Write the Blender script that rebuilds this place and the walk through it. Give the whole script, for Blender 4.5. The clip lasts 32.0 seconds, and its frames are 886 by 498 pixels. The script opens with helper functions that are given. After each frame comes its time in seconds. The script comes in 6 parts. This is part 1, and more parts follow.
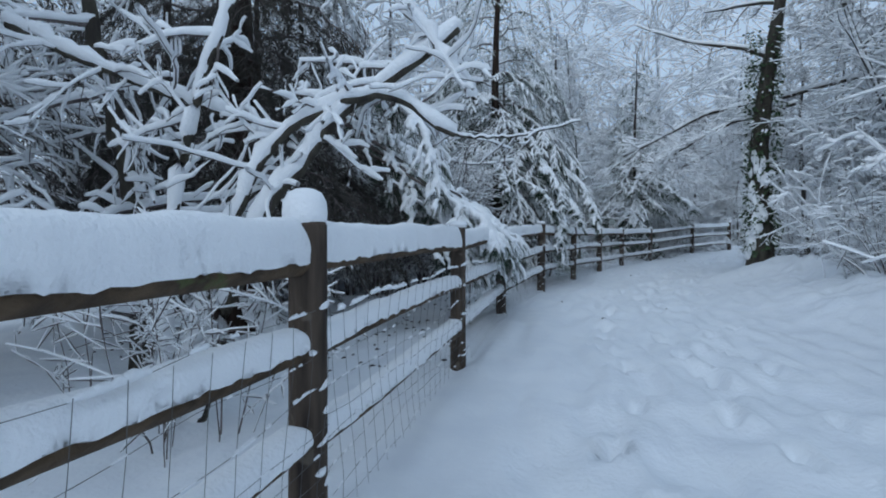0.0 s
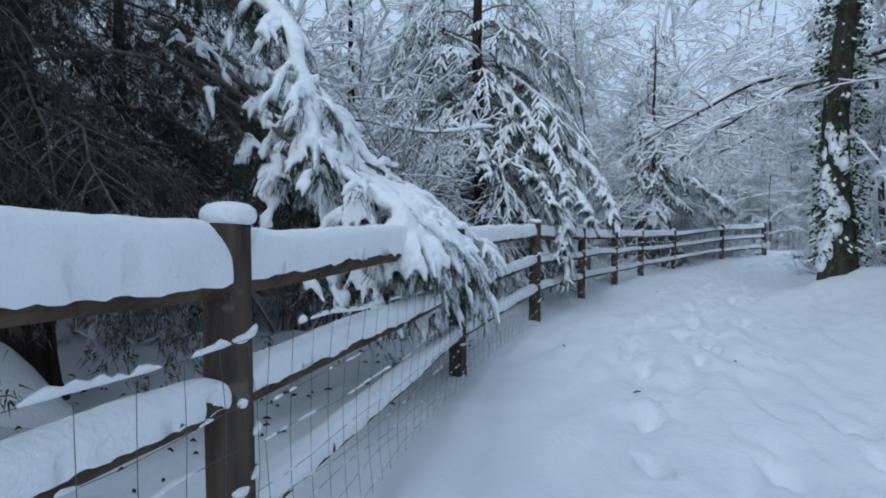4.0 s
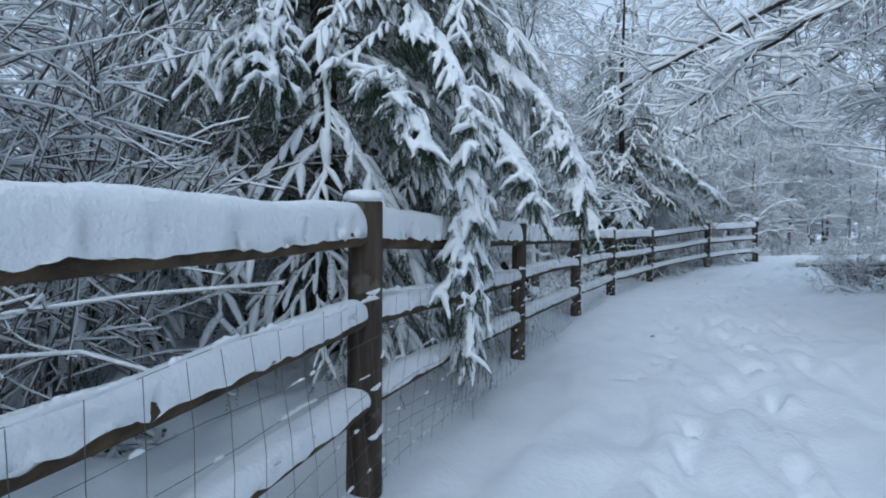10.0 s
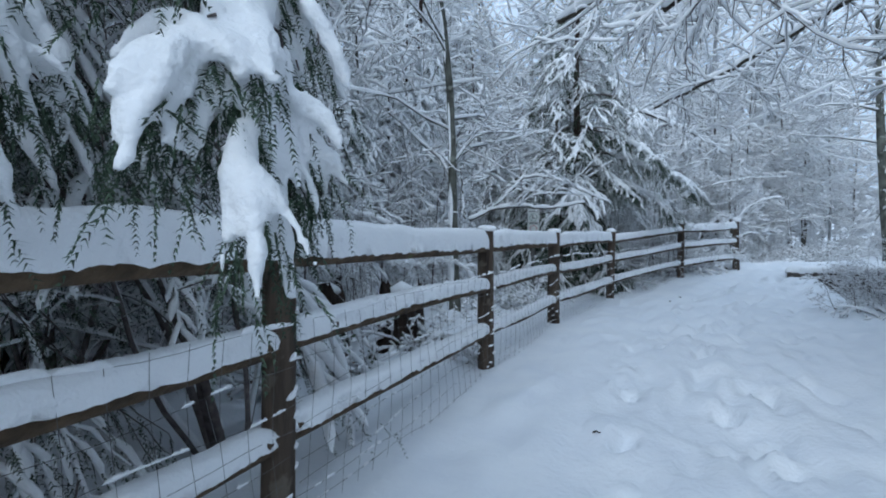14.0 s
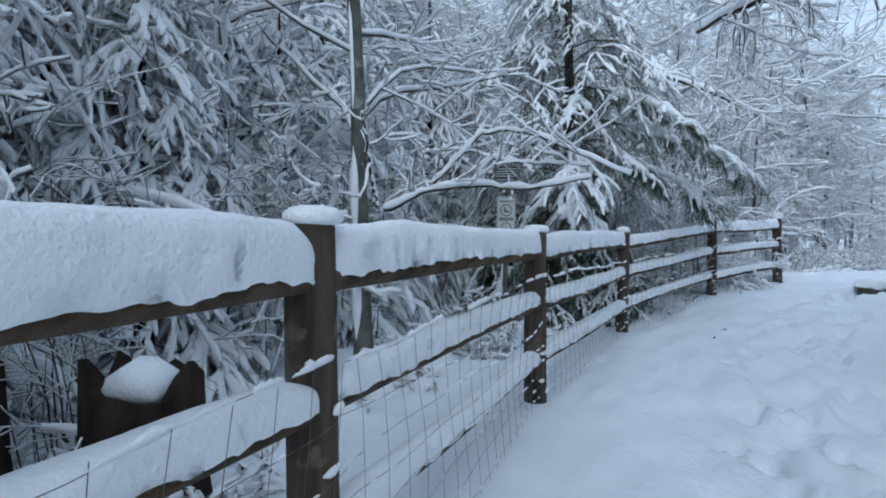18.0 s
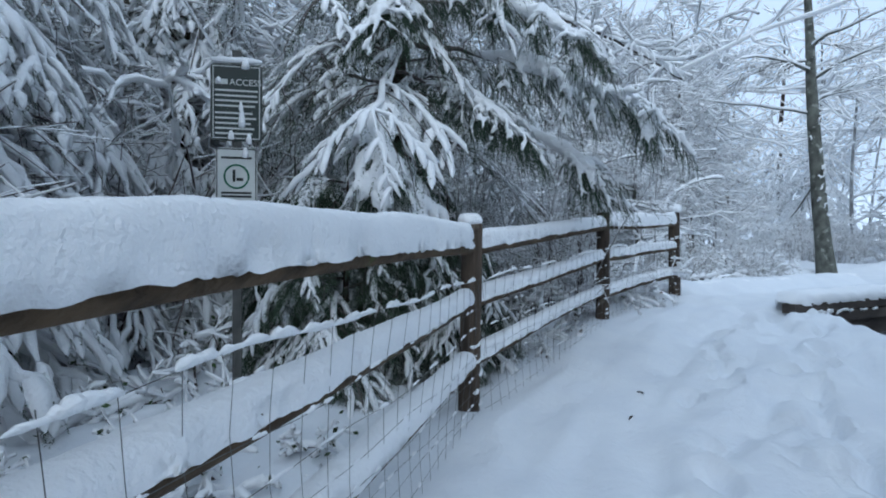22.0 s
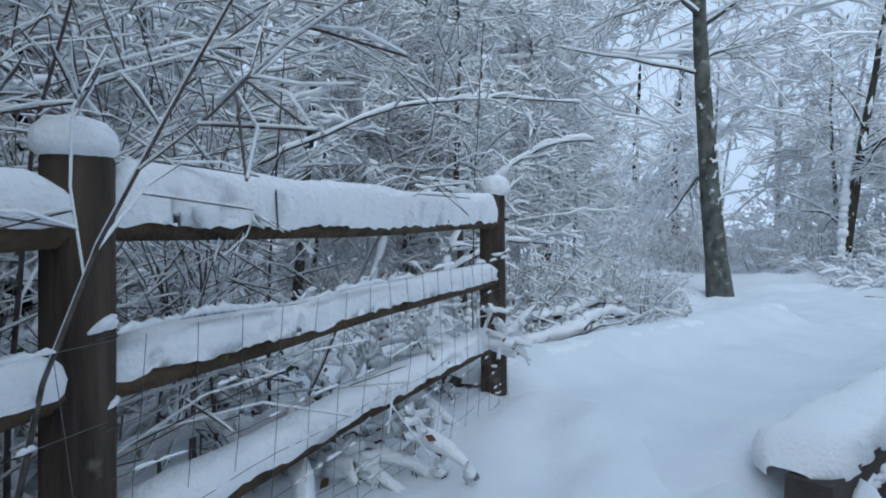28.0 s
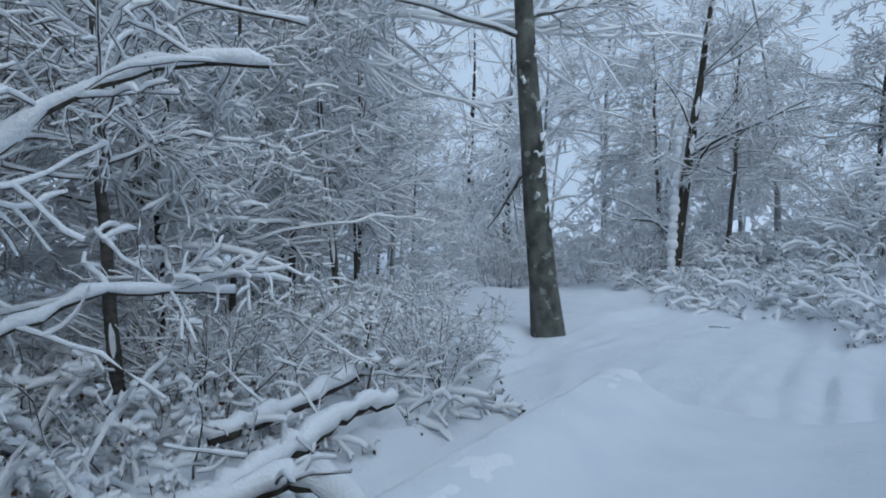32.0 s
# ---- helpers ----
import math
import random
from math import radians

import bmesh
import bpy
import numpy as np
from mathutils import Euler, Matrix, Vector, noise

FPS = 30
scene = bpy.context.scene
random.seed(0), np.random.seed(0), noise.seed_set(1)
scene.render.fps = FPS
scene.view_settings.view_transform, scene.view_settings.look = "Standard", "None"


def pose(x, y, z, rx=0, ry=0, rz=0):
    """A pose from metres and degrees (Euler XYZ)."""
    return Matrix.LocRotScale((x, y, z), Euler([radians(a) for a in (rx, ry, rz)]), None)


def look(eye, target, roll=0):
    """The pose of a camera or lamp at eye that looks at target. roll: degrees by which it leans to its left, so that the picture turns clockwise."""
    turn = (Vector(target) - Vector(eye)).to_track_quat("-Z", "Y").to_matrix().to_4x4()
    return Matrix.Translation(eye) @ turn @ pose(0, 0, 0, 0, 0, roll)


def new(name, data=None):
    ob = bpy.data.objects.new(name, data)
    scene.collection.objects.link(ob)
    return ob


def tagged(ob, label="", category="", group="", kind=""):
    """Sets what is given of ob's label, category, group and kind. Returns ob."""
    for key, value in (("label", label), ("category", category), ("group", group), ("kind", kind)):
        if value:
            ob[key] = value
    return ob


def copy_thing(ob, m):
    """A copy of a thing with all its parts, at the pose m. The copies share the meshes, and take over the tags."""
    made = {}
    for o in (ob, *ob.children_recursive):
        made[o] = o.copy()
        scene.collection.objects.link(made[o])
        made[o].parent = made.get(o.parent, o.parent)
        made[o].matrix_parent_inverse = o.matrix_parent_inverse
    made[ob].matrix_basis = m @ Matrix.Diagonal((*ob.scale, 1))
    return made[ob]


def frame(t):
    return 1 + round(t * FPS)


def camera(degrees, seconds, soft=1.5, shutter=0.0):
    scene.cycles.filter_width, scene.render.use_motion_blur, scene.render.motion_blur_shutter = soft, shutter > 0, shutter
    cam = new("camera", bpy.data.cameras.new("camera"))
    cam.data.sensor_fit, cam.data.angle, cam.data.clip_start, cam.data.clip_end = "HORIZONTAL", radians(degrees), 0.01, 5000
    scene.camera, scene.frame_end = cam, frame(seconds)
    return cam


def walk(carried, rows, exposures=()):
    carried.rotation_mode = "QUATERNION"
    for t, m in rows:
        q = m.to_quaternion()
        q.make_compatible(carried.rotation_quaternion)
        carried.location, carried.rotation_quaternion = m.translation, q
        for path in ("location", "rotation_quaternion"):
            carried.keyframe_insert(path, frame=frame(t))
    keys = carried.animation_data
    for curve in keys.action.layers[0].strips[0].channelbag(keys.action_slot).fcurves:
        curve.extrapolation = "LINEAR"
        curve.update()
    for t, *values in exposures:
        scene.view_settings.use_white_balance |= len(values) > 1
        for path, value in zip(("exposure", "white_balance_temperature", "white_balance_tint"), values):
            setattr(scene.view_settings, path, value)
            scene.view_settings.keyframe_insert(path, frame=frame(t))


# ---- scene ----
# ---------- camera and walk ----------
cam = camera(75.4, 32.0, 1.9)
METRES, EYE, TILT, LEAN, TURN = 29.0, 1.25, -2.0, 0.0, 0.0
ROWS = [
    (0.0, 0.0, 0.0, 0.0, 0.0, 0.0, -0.0),
    (0.5, 0.0052, 0.0159, 0.0012, -0.14, 0.02, 0.07),
    (1.0, 0.0082, 0.0324, 0.0008, -0.14, 0.04, -0.05),
    (1.5, 0.0127, 0.0485, 0.0006, -0.21, 0.01, -0.07),
    (2.0, 0.0161, 0.0639, 0.0011, -0.18, 0.1, -0.02),
    (2.5, 0.0188, 0.0803, 0.0023, -0.1, 0.1, -0.07),
    (4.5, 0.0297, 0.1372, 0.0046, 1.01, 0.25, -0.07),
    (5.0, 0.0316, 0.1526, 0.0061, 1.2, 0.18, -0.21),
    (5.5, 0.0355, 0.1688, 0.0068, 1.24, 0.22, 0.04),
    (6.0, 0.0386, 0.1858, 0.0063, 1.0, 0.22, -0.04),
    (6.5, 0.0426, 0.1997, 0.0071, 0.18, 0.19, -0.05),
    (7.0, 0.0475, 0.2137, 0.0083, -0.34, 0.27, 0.05),
    (7.5, 0.0508, 0.2285, 0.0087, -0.81, 0.22, -0.08),
    (8.0, 0.056, 0.2433, 0.0082, -1.31, 0.3, 0.03),
    (8.5, 0.0595, 0.257, 0.0083, -1.67, 0.3, -0.06),
    (9.0, 0.0633, 0.2718, 0.0087, -2.15, 0.19, -0.13),
    (9.5, 0.0693, 0.2875, 0.0098, -2.99, 0.17, -0.04),
    (10.0, 0.0744, 0.3044, 0.0096, -3.84, 0.18, -0.05),
    (10.5, 0.0811, 0.3207, 0.0099, -4.89, 0.17, 0.01),
    (11.0, 0.0868, 0.336, 0.0108, -5.66, 0.21, -0.04),
    (11.5, 0.0929, 0.3482, 0.0116, -6.16, 0.3, -0.05),
    (12.0, 0.1003, 0.3587, 0.0127, -6.32, 0.52, 0.22),
    (12.5, 0.1059, 0.3699, 0.0122, -6.38, 0.51, 0.06),
    (13.0, 0.1126, 0.3813, 0.0126, -6.49, 0.45, 0.08),
    (13.5, 0.1206, 0.3938, 0.0135, -6.49, 0.47, 0.25),
    (14.0, 0.1264, 0.4084, 0.0138, -6.54, 0.37, 0.09),
    (14.5, 0.1323, 0.4235, 0.013, -6.68, 0.3, 0.03),
    (16.5, 0.1486, 0.4873, 0.0151, -6.27, 0.63, 0.15),
    (17.0, 0.1546, 0.5016, 0.0152, -6.34, 0.63, 0.21),
    (17.5, 0.16, 0.5158, 0.0162, -6.88, 0.59, 0.36),
    (18.0, 0.166, 0.5303, 0.0176, -7.89, 0.6, 0.28),
    (18.5, 0.1727, 0.5441, 0.0183, -9.16, 0.69, 0.46),
    (19.0, 0.1779, 0.5583, 0.0184, -10.69, 0.63, 0.31),
    (19.5, 0.1853, 0.5725, 0.0175, -12.49, 0.58, 0.36),
    (20.0, 0.1925, 0.587, 0.0174, -14.0, 0.46, 0.44),
    (20.5, 0.1998, 0.6012, 0.0182, -15.85, 0.52, 0.37),
    (21.0, 0.2077, 0.6145, 0.0196, -17.22, 0.58, 0.53),
    (21.5, 0.2145, 0.6292, 0.0204, -18.44, 0.56, 0.47),
    (22.0, 0.2244, 0.641, 0.0199, -20.23, 0.57, 0.54),
    (22.5, 0.2343, 0.6519, 0.02, -22.1, 0.54, 0.59),
    (23.0, 0.2451, 0.6637, 0.0211, -24.12, 0.48, 0.6),
    (23.5, 0.2563, 0.6757, 0.0221, -25.45, 0.5, 0.76),
    (24.0, 0.2651, 0.6886, 0.0233, -26.19, 0.54, 0.61),
    (24.5, 0.2767, 0.6987, 0.0237, -27.26, 0.59, 0.75),
    (25.0, 0.2872, 0.7097, 0.0236, -28.03, 0.61, 0.78),
    (25.5, 0.2991, 0.7212, 0.0245, -29.26, 0.4, 0.62),
    (26.0, 0.3122, 0.7323, 0.0256, -30.34, 0.45, 0.78),
    (26.5, 0.324, 0.7445, 0.0264, -31.28, 0.44, 0.69),
    (28.5, 0.3723, 0.7887, 0.029, -33.12, 0.49, 0.61),
    (29.0, 0.3831, 0.8, 0.031, -33.77, 0.48, 0.51),
    (29.5, 0.3955, 0.8069, 0.0324, -35.62, 0.56, 0.74),
    (30.0, 0.4076, 0.8146, 0.0331, -37.88, 0.57, 0.77),
    (30.5, 0.4213, 0.8205, 0.0347, -40.48, 0.44, 0.78),
    (31.0, 0.4345, 0.8258, 0.0368, -43.37, 0.48, 0.94),
    (31.5, 0.4485, 0.8339, 0.0377, -45.54, 0.33, 0.76),
    (32.0, 0.4625, 0.8373, 0.0382, -47.9, 0.4, 0.94),
]
walk(cam, [(t, pose(0, 0, EYE, TILT, LEAN, TURN) @ pose(METRES * x, METRES * y, METRES * z, 90 + pitch, roll, yaw)) for t, x, y, z, yaw, pitch, roll in ROWS],
     [(0.0, -0.54), (4.0, -0.33), (8.0, -0.22), (14.0, -0.1), (20.0, -0.01), (26.0, 0.04), (29.0, -0.35), (32.0, -0.5)])

# ---------- overcast winter sky ----------
world = bpy.data.worlds.new("overcast_sky")
scene.world = world
world.use_nodes = True
wn, wl = world.node_tree.nodes, world.node_tree.links
wn.clear()
sky = wn.new("ShaderNodeTexSky")
sky.sky_type, sky.sun_disc = "NISHITA", False
sky.sun_elevation, sky.sun_rotation = radians(32), radians(205)
sky.dust_density, sky.air_density = 6.0, 1.0
pale = wn.new("ShaderNodeHueSaturation")
pale.inputs["Saturation"].default_value = 0.35
cloud = wn.new("ShaderNodeMix")
cloud.data_type = "RGBA"
cloud.inputs[0].default_value = 0.88
cloud.inputs[7].default_value = (5.45, 7.4, 9.95, 1)
bg = wn.new("ShaderNodeBackground")
bg.inputs["Strength"].default_value = 0.122
wo = wn.new("ShaderNodeOutputWorld")
wl.new(sky.outputs[0], pale.inputs["Color"])
wl.new(pale.outputs[0], cloud.inputs[6])
wl.new(cloud.outputs[2], bg.inputs["Color"])
wl.new(bg.outputs[0], wo.inputs["Surface"])
sun = new("sun", bpy.data.lights.new("sun", "SUN"))
sun.data.energy, sun.data.angle, sun.data.color = 1.3, radians(50), (0.76, 0.89, 1.0)
sun.matrix_world = look((-8, -20, 24), (8, 14, 0))


# ---------- materials ----------
def material(name, colour, rough=0.8, second=None, size=8.0, bump=0.3, bump_size=40.0, spec=0.3, island=0.0, metal=0.0,
             stretch=(1, 1, 1), sss=0.0, fleck=None, fleck_at=0.62, fleck_size=3.0):
    m = bpy.data.materials.new(name)
    m.use_nodes = True
    n, l = m.node_tree.nodes, m.node_tree.links
    b = n["Principled BSDF"]
    b.inputs["Roughness"].default_value, b.inputs["Metallic"].default_value = rough, metal
    b.inputs["Specular IOR Level"].default_value = spec
    co = n.new("ShaderNodeTexCoord")
    mp = n.new("ShaderNodeMapping")
    mp.inputs["Scale"].default_value = stretch
    l.new(co.outputs["Object"], mp.inputs[0])
    na = n.new("ShaderNodeTexNoise")
    na.inputs["Scale"].default_value, na.inputs["Detail"].default_value = size, 5
    l.new(mp.outputs[0], na.inputs["Vector"])
    mix = n.new("ShaderNodeMix")
    mix.data_type = "RGBA"
    mix.inputs[6].default_value = (*colour, 1)
    mix.inputs[7].default_value = (*(second or [c * 0.6 for c in colour]), 1)
    ramp = n.new("ShaderNodeMapRange")
    ramp.inputs[1].default_value, ramp.inputs[2].default_value = 0.35, 0.68
    l.new(na.outputs["Fac"], ramp.inputs[0])
    l.new(ramp.outputs[0], mix.inputs[0])
    out = mix.outputs[2]
    if island:
        g = n.new("ShaderNodeNewGeometry")
        hv = n.new("ShaderNodeHueSaturation")
        mr = n.new("ShaderNodeMapRange")
        mr.inputs[3].default_value, mr.inputs[4].default_value = 1 - island, 1 + island
        l.new(g.outputs["Random Per Island"], mr.inputs[0])
        l.new(mr.outputs[0], hv.inputs["Value"])
        l.new(out, hv.inputs["Color"])
        out = hv.outputs[0]
    if fleck:
        fn = n.new("ShaderNodeTexNoise")
        fn.inputs["Scale"].default_value, fn.inputs["Detail"].default_value = fleck_size, 8
        l.new(co.outputs["Object"], fn.inputs["Vector"])
        fr = n.new("ShaderNodeMapRange")
        fr.inputs[1].default_value, fr.inputs[2].default_value = fleck_at, fleck_at + 0.04
        l.new(fn.outputs["Fac"], fr.inputs[0])
        fm = n.new("ShaderNodeMix")
        fm.data_type = "RGBA"
        fm.inputs[7].default_value = (*fleck, 1)
        l.new(fr.outputs[0], fm.inputs[0])
        l.new(out, fm.inputs[6])
        out = fm.outputs[2]
    l.new(out, b.inputs["Base Color"])
    if bump:
        nb = n.new("ShaderNodeTexNoise")
        nb.inputs["Scale"].default_value, nb.inputs["Detail"].default_value = bump_size, 4
        l.new(mp.outputs[0], nb.inputs["Vector"])
        bp = n.new("ShaderNodeBump")
        bp.inputs["Strength"].default_value, bp.inputs["Distance"].default_value = bump, 0.02
        l.new(nb.outputs["Fac"], bp.inputs["Height"])
        l.new(bp.outputs[0], b.inputs["Normal"])
    if sss:
        b.inputs["Subsurface Weight"].default_value = sss
        b.inputs["Subsurface Radius"].default_value = (0.03, 0.04, 0.05)
    return m


SNOW = material("fresh_snow", (0.95, 0.962, 0.978), 0.75, (0.91, 0.926, 0.95), 5, 0.55, 50, 0.2)
SNOW_GROUND = material("trodden_snow", (0.83, 0.855, 0.885), 0.75, (0.77, 0.8, 0.845), 2.2, 0.5, 22, 0.2,
                       fleck=(0.18, 0.15, 0.12), fleck_at=0.80, fleck_size=9)
BARK = material("grey_brown_bark", (0.085, 0.078, 0.062), 0.95, (0.04, 0.033, 0.03), 14, 0.9, 30, 0.1, stretch=(1, 1, 0.3))
BARK_SMOOTH = material("alder_bark", (0.13, 0.12, 0.105), 0.9, (0.05, 0.047, 0.043), 7, 0.5, 30, 0.15, stretch=(1, 1, 1.6))
BARK_GREY = material("lichen_grey_bark", (0.16, 0.165, 0.145), 0.95, (0.06, 0.062, 0.055), 6, 0.7, 30, 0.1, stretch=(1, 1, 0.8), fleck=(0.26, 0.27, 0.24), fleck_at=0.6, fleck_size=7)
BARK_RED = material("conifer_bark", (0.055, 0.036, 0.03), 0.95, (0.02, 0.014, 0.012), 12, 1.0, 26, 0.1, stretch=(1, 1, 0.22))
TWIG = material("wet_twig", (0.17, 0.145, 0.14), 0.85, (0.085, 0.07, 0.068), 20, 0, 30, 0.2, island=0.4)
# snow-coated twigs, coloured near white to carry the haze of the far wood
HAZED_TWIG = material("snow_haze_twig", (0.82, 0.84, 0.87), 0.9, (0.62, 0.64, 0.67), 12, 0, 30, 0.1, island=0.35)
# bark of far trunks: snow patches, and haze lightening put into the colour
HAZED_BARK = material("snow_haze_bark", (0.2, 0.2, 0.2), 0.95, (0.5, 0.52, 0.55), 5, 0.4, 30, 0.1, stretch=(1, 1, 0.6))
NEEDLE = material("conifer_needles", (0.07, 0.108, 0.07), 0.75, (0.036, 0.056, 0.04), 6, 0, 30, 0.2, island=0.5)
NEEDLE_BROWN = material("bare_conifer_sprays", (0.07, 0.064, 0.054), 0.85, (0.04, 0.038, 0.034), 5, 0, 30, 0.2, island=0.5)
LEAF = material("evergreen_leaves", (0.05, 0.09, 0.035), 0.55, (0.03, 0.055, 0.025), 8, 0, 30, 0.35, island=0.5)
DRY_LEAF = material("dry_leaves", (0.16, 0.09, 0.05), 0.8, (0.09, 0.05, 0.03), 8, 0, 30, 0.2, island=0.5)
RAIL_WOOD = material("split_rail_wood", (0.13, 0.09, 0.058), 0.9, (0.055, 0.04, 0.03), 9, 0.7, 40, 0.15, stretch=(1, 1, 1), fleck=(0.10, 0.11, 0.05), fleck_at=0.66, fleck_size=4)
POST_WOOD = material("round_post_wood", (0.115, 0.086, 0.066), 0.9, (0.04, 0.031, 0.027), 16, 0.9, 40, 0.15, stretch=(1, 1, 0.12), fleck=(0.15, 0.125, 0.1), fleck_at=0.6, fleck_size=6)
WIRE = material("galvanised_wire", (0.16, 0.16, 0.16), 0.6, (0.1, 0.1, 0.1), 20, 0, 30, 0.4, metal=0.3)
BEAM = material("bridge_timber", (0.10, 0.085, 0.075), 0.9, (0.05, 0.043, 0.04), 6, 0.5, 30, 0.15, stretch=(0.3, 1, 1))
WATER = material("creek_water", (0.02, 0.026, 0.028), 0.08, (0.03, 0.036, 0.036), 3, 0.15, 6, 0.5)

rng = np.random.default_rng(7)
Z = np.array((0.0, 0.0, 1.0))


# ---------- mesh tools ----------
def norm(v):
    return v / np.maximum(np.linalg.norm(v, axis=-1, keepdims=True), 1e-9)


class Buf:
    """Collects quads and triangles for one mesh."""

    def __init__(self):
        self.v, self.q, self.t, self.n = [], [], [], 0

    def add(self, v, q=None, t=None):
        self.v.append(v.reshape(-1, 3))
        if q is not None:
            self.q.append(q.reshape(-1, 4) + self.n)
        if t is not None:
            self.t.append(t.reshape(-1, 3) + self.n)
        self.n += len(self.v[-1])

    def mesh(self, name, mat, smooth=True):
        me = bpy.data.meshes.new(name)
        if not self.v:
            return me
        v = np.concatenate(self.v)
        q = np.concatenate(self.q) if self.q else np.zeros((0, 4), int)
        t = np.concatenate(self.t) if self.t else np.zeros((0, 3), int)
        me.vertices.add(len(v))
        me.vertices.foreach_set("co", v.astype(np.float32).ravel())
        me.loops.add(q.size + t.size)
        me.loops.foreach_set("vertex_index", np.concatenate([q.ravel(), t.ravel()]).astype(np.int32))
        me.polygons.add(len(q) + len(t))
        me.polygons.foreach_set("loop_start", np.concatenate([np.arange(len(q)) * 4, q.size + np.arange(len(t)) * 3]).astype(np.int32))
        me.polygons.foreach_set("use_smooth", np.full(len(q) + len(t), smooth))
        me.materials.append(mat)
        me.update(calc_edges=True)
        return me


def sweep(buf, P, R, k=5, flat=1.0, cap=False):
    """Tubes along many polylines at once. P: tubes x points x 3, R: tubes x points."""
    P, R = np.asarray(P, float), np.asarray(R, float)
    if P.ndim == 2:
        P, R = P[None], R[None]
    T, n = R.shape
    tan = norm(np.gradient(P, axis=1))
    ref = np.where(np.abs(tan[..., 2:3]) > 0.95, np.array((1.0, 0, 0)), Z)
    side = norm(np.cross(tan, ref))
    up = np.cross(side, tan)
    a = np.arange(k) * 2 * np.pi / k + np.pi / 2
    V = P[:, :, None] + R[..., None, None] * (np.cos(a)[:, None] * side[:, :, None] + flat * np.sin(a)[:, None] * up[:, :, None])
    i, j = np.meshgrid(np.arange(n - 1), np.arange(k), indexing="ij")
    q = np.stack([i * k + j, i * k + (j + 1) % k, (i + 1) * k + (j + 1) % k, (i + 1) * k + j], -1).reshape(-1, 4)
    Q = (np.arange(T) * n * k)[:, None, None] + q
    buf.add(V, Q)
    if cap:
        base = buf.n - T * n * k
        for t in range(T):
            for ring in (0, n - 1):
                c = P[t, ring][None]
                idx = base + t * n * k + ring * k + np.arange(k)
                tri = np.stack([idx, np.roll(idx, -1), np.full(k, buf.n)], -1)
                buf.v.append(c)
                buf.t.append(tri)
                buf.n += 1


def blobs(buf, P, R, k=6, flat=1.0):
    """Closed tubes."""
    P, R = np.asarray(P, float), np.asarray(R, float)
    if P.ndim == 2:
        P, R = P[None], R[None]
    P = np.concatenate([P[:, :1] - 0.3 * (P[:, 1:2] - P[:, :1]), P, P[:, -1:] + 0.12 * (P[:, -1:] - P[:, -2:-1])], 1)
    R = np.concatenate([0 * R[:, :1] + 0.001, R, 0 * R[:, :1] + 0.001], 1)
    sweep(buf, P, R, k, flat)


def lattice(x, y, seed=0):
    """Smooth value noise in 0..1."""
    x, y = np.asarray(x, float), np.asarray(y, float)
    xi, yi = np.floor(x), np.floor(y)
    fx, fy = x - xi, y - yi
    fx, fy = fx * fx * (3 - 2 * fx), fy * fy * (3 - 2 * fy)

    def h(a, b):
        s = np.sin(a * 127.1 + b * 311.7 + seed * 74.7) * 43758.5453
        return s - np.floor(s)
    return (h(xi, yi) * (1 - fx) + h(xi + 1, yi) * fx) * (1 - fy) + (h(xi, yi + 1) * (1 - fx) + h(xi + 1, yi + 1) * fx) * fy


def part(name, me, parent, label=""):
    ob = new(name, me)
    ob.parent = parent
    return tagged(ob, label)


def thing(name, label, category, m=None, group="", kind=""):
    ob = new(name)
    ob.empty_display_size = 0.2
    if m is not None:
        ob.matrix_basis = m
    return tagged(ob, label, category, group, kind)


# ---------- plan ----------
POSTS = [(-1.25, -0.7, 0.02, 1.33), (-0.57, 2.37, 0.02, 1.28), (0.14, 5.27, 0.03, 1.27), (0.87, 8.54, -0.06, 1.27), (1.97, 11.50, 0.04, 1.36),
         (3.25, 14.29, -0.02, 1.30), (4.67, 17.07, -0.02, 1.26), (6.05, 19.40, 0.04, 1.25), (7.98, 22.08, 0.0, 1.26),
         (10.47, 24.09, 0.15, 1.46), (12.66, 25.37, 0.27, 1.55)]
LINE = np.array([(-3.5, -9.0)] + [(p[0], p[1]) for p in POSTS] + [(15.7, 26.02), (24.0, 27.2), (40.0, 29.5)])


def fence_side(x, y):
    """Distance to the fence line, positive on the path's side."""
    x, y = np.asarray(x, float), np.asarray(y, float)
    best, sign = np.full(x.shape, 1e9), np.zeros(x.shape)
    for (ax, ay), (bx, by) in zip(LINE[:-1], LINE[1:]):
        dx, dy = bx - ax, by - ay
        t = np.clip(((x - ax) * dx + (y - ay) * dy) / (dx * dx + dy * dy), 0, 1)
        d = np.hypot(x - ax - t * dx, y - ay - t * dy)
        s = np.sign(dy * (x - ax) - dx * (y - ay))
        sign = np.where(d < best - 1e-9, s, sign)
        best = np.minimum(best, d)
    return best * sign


def ramp01(x, a, b):
    t = np.clip((np.asarray(x, float) - a) / (b - a), 0, 1)
    return t * t * (3 - 2 * t)


def along_fence(q):
    """A point on the walked strip: arc length q, for offset 0."""
    seg = np.hypot(*np.diff(LINE, axis=0).T)
    acc = np.concatenate([[0], np.cumsum(seg)])
    k = int(np.clip(np.searchsorted(acc, q) - 1, 0, len(seg) - 1))
    d = (LINE[k + 1] - LINE[k]) / seg[k]
    return LINE[k] + d * (q - acc[k]), d


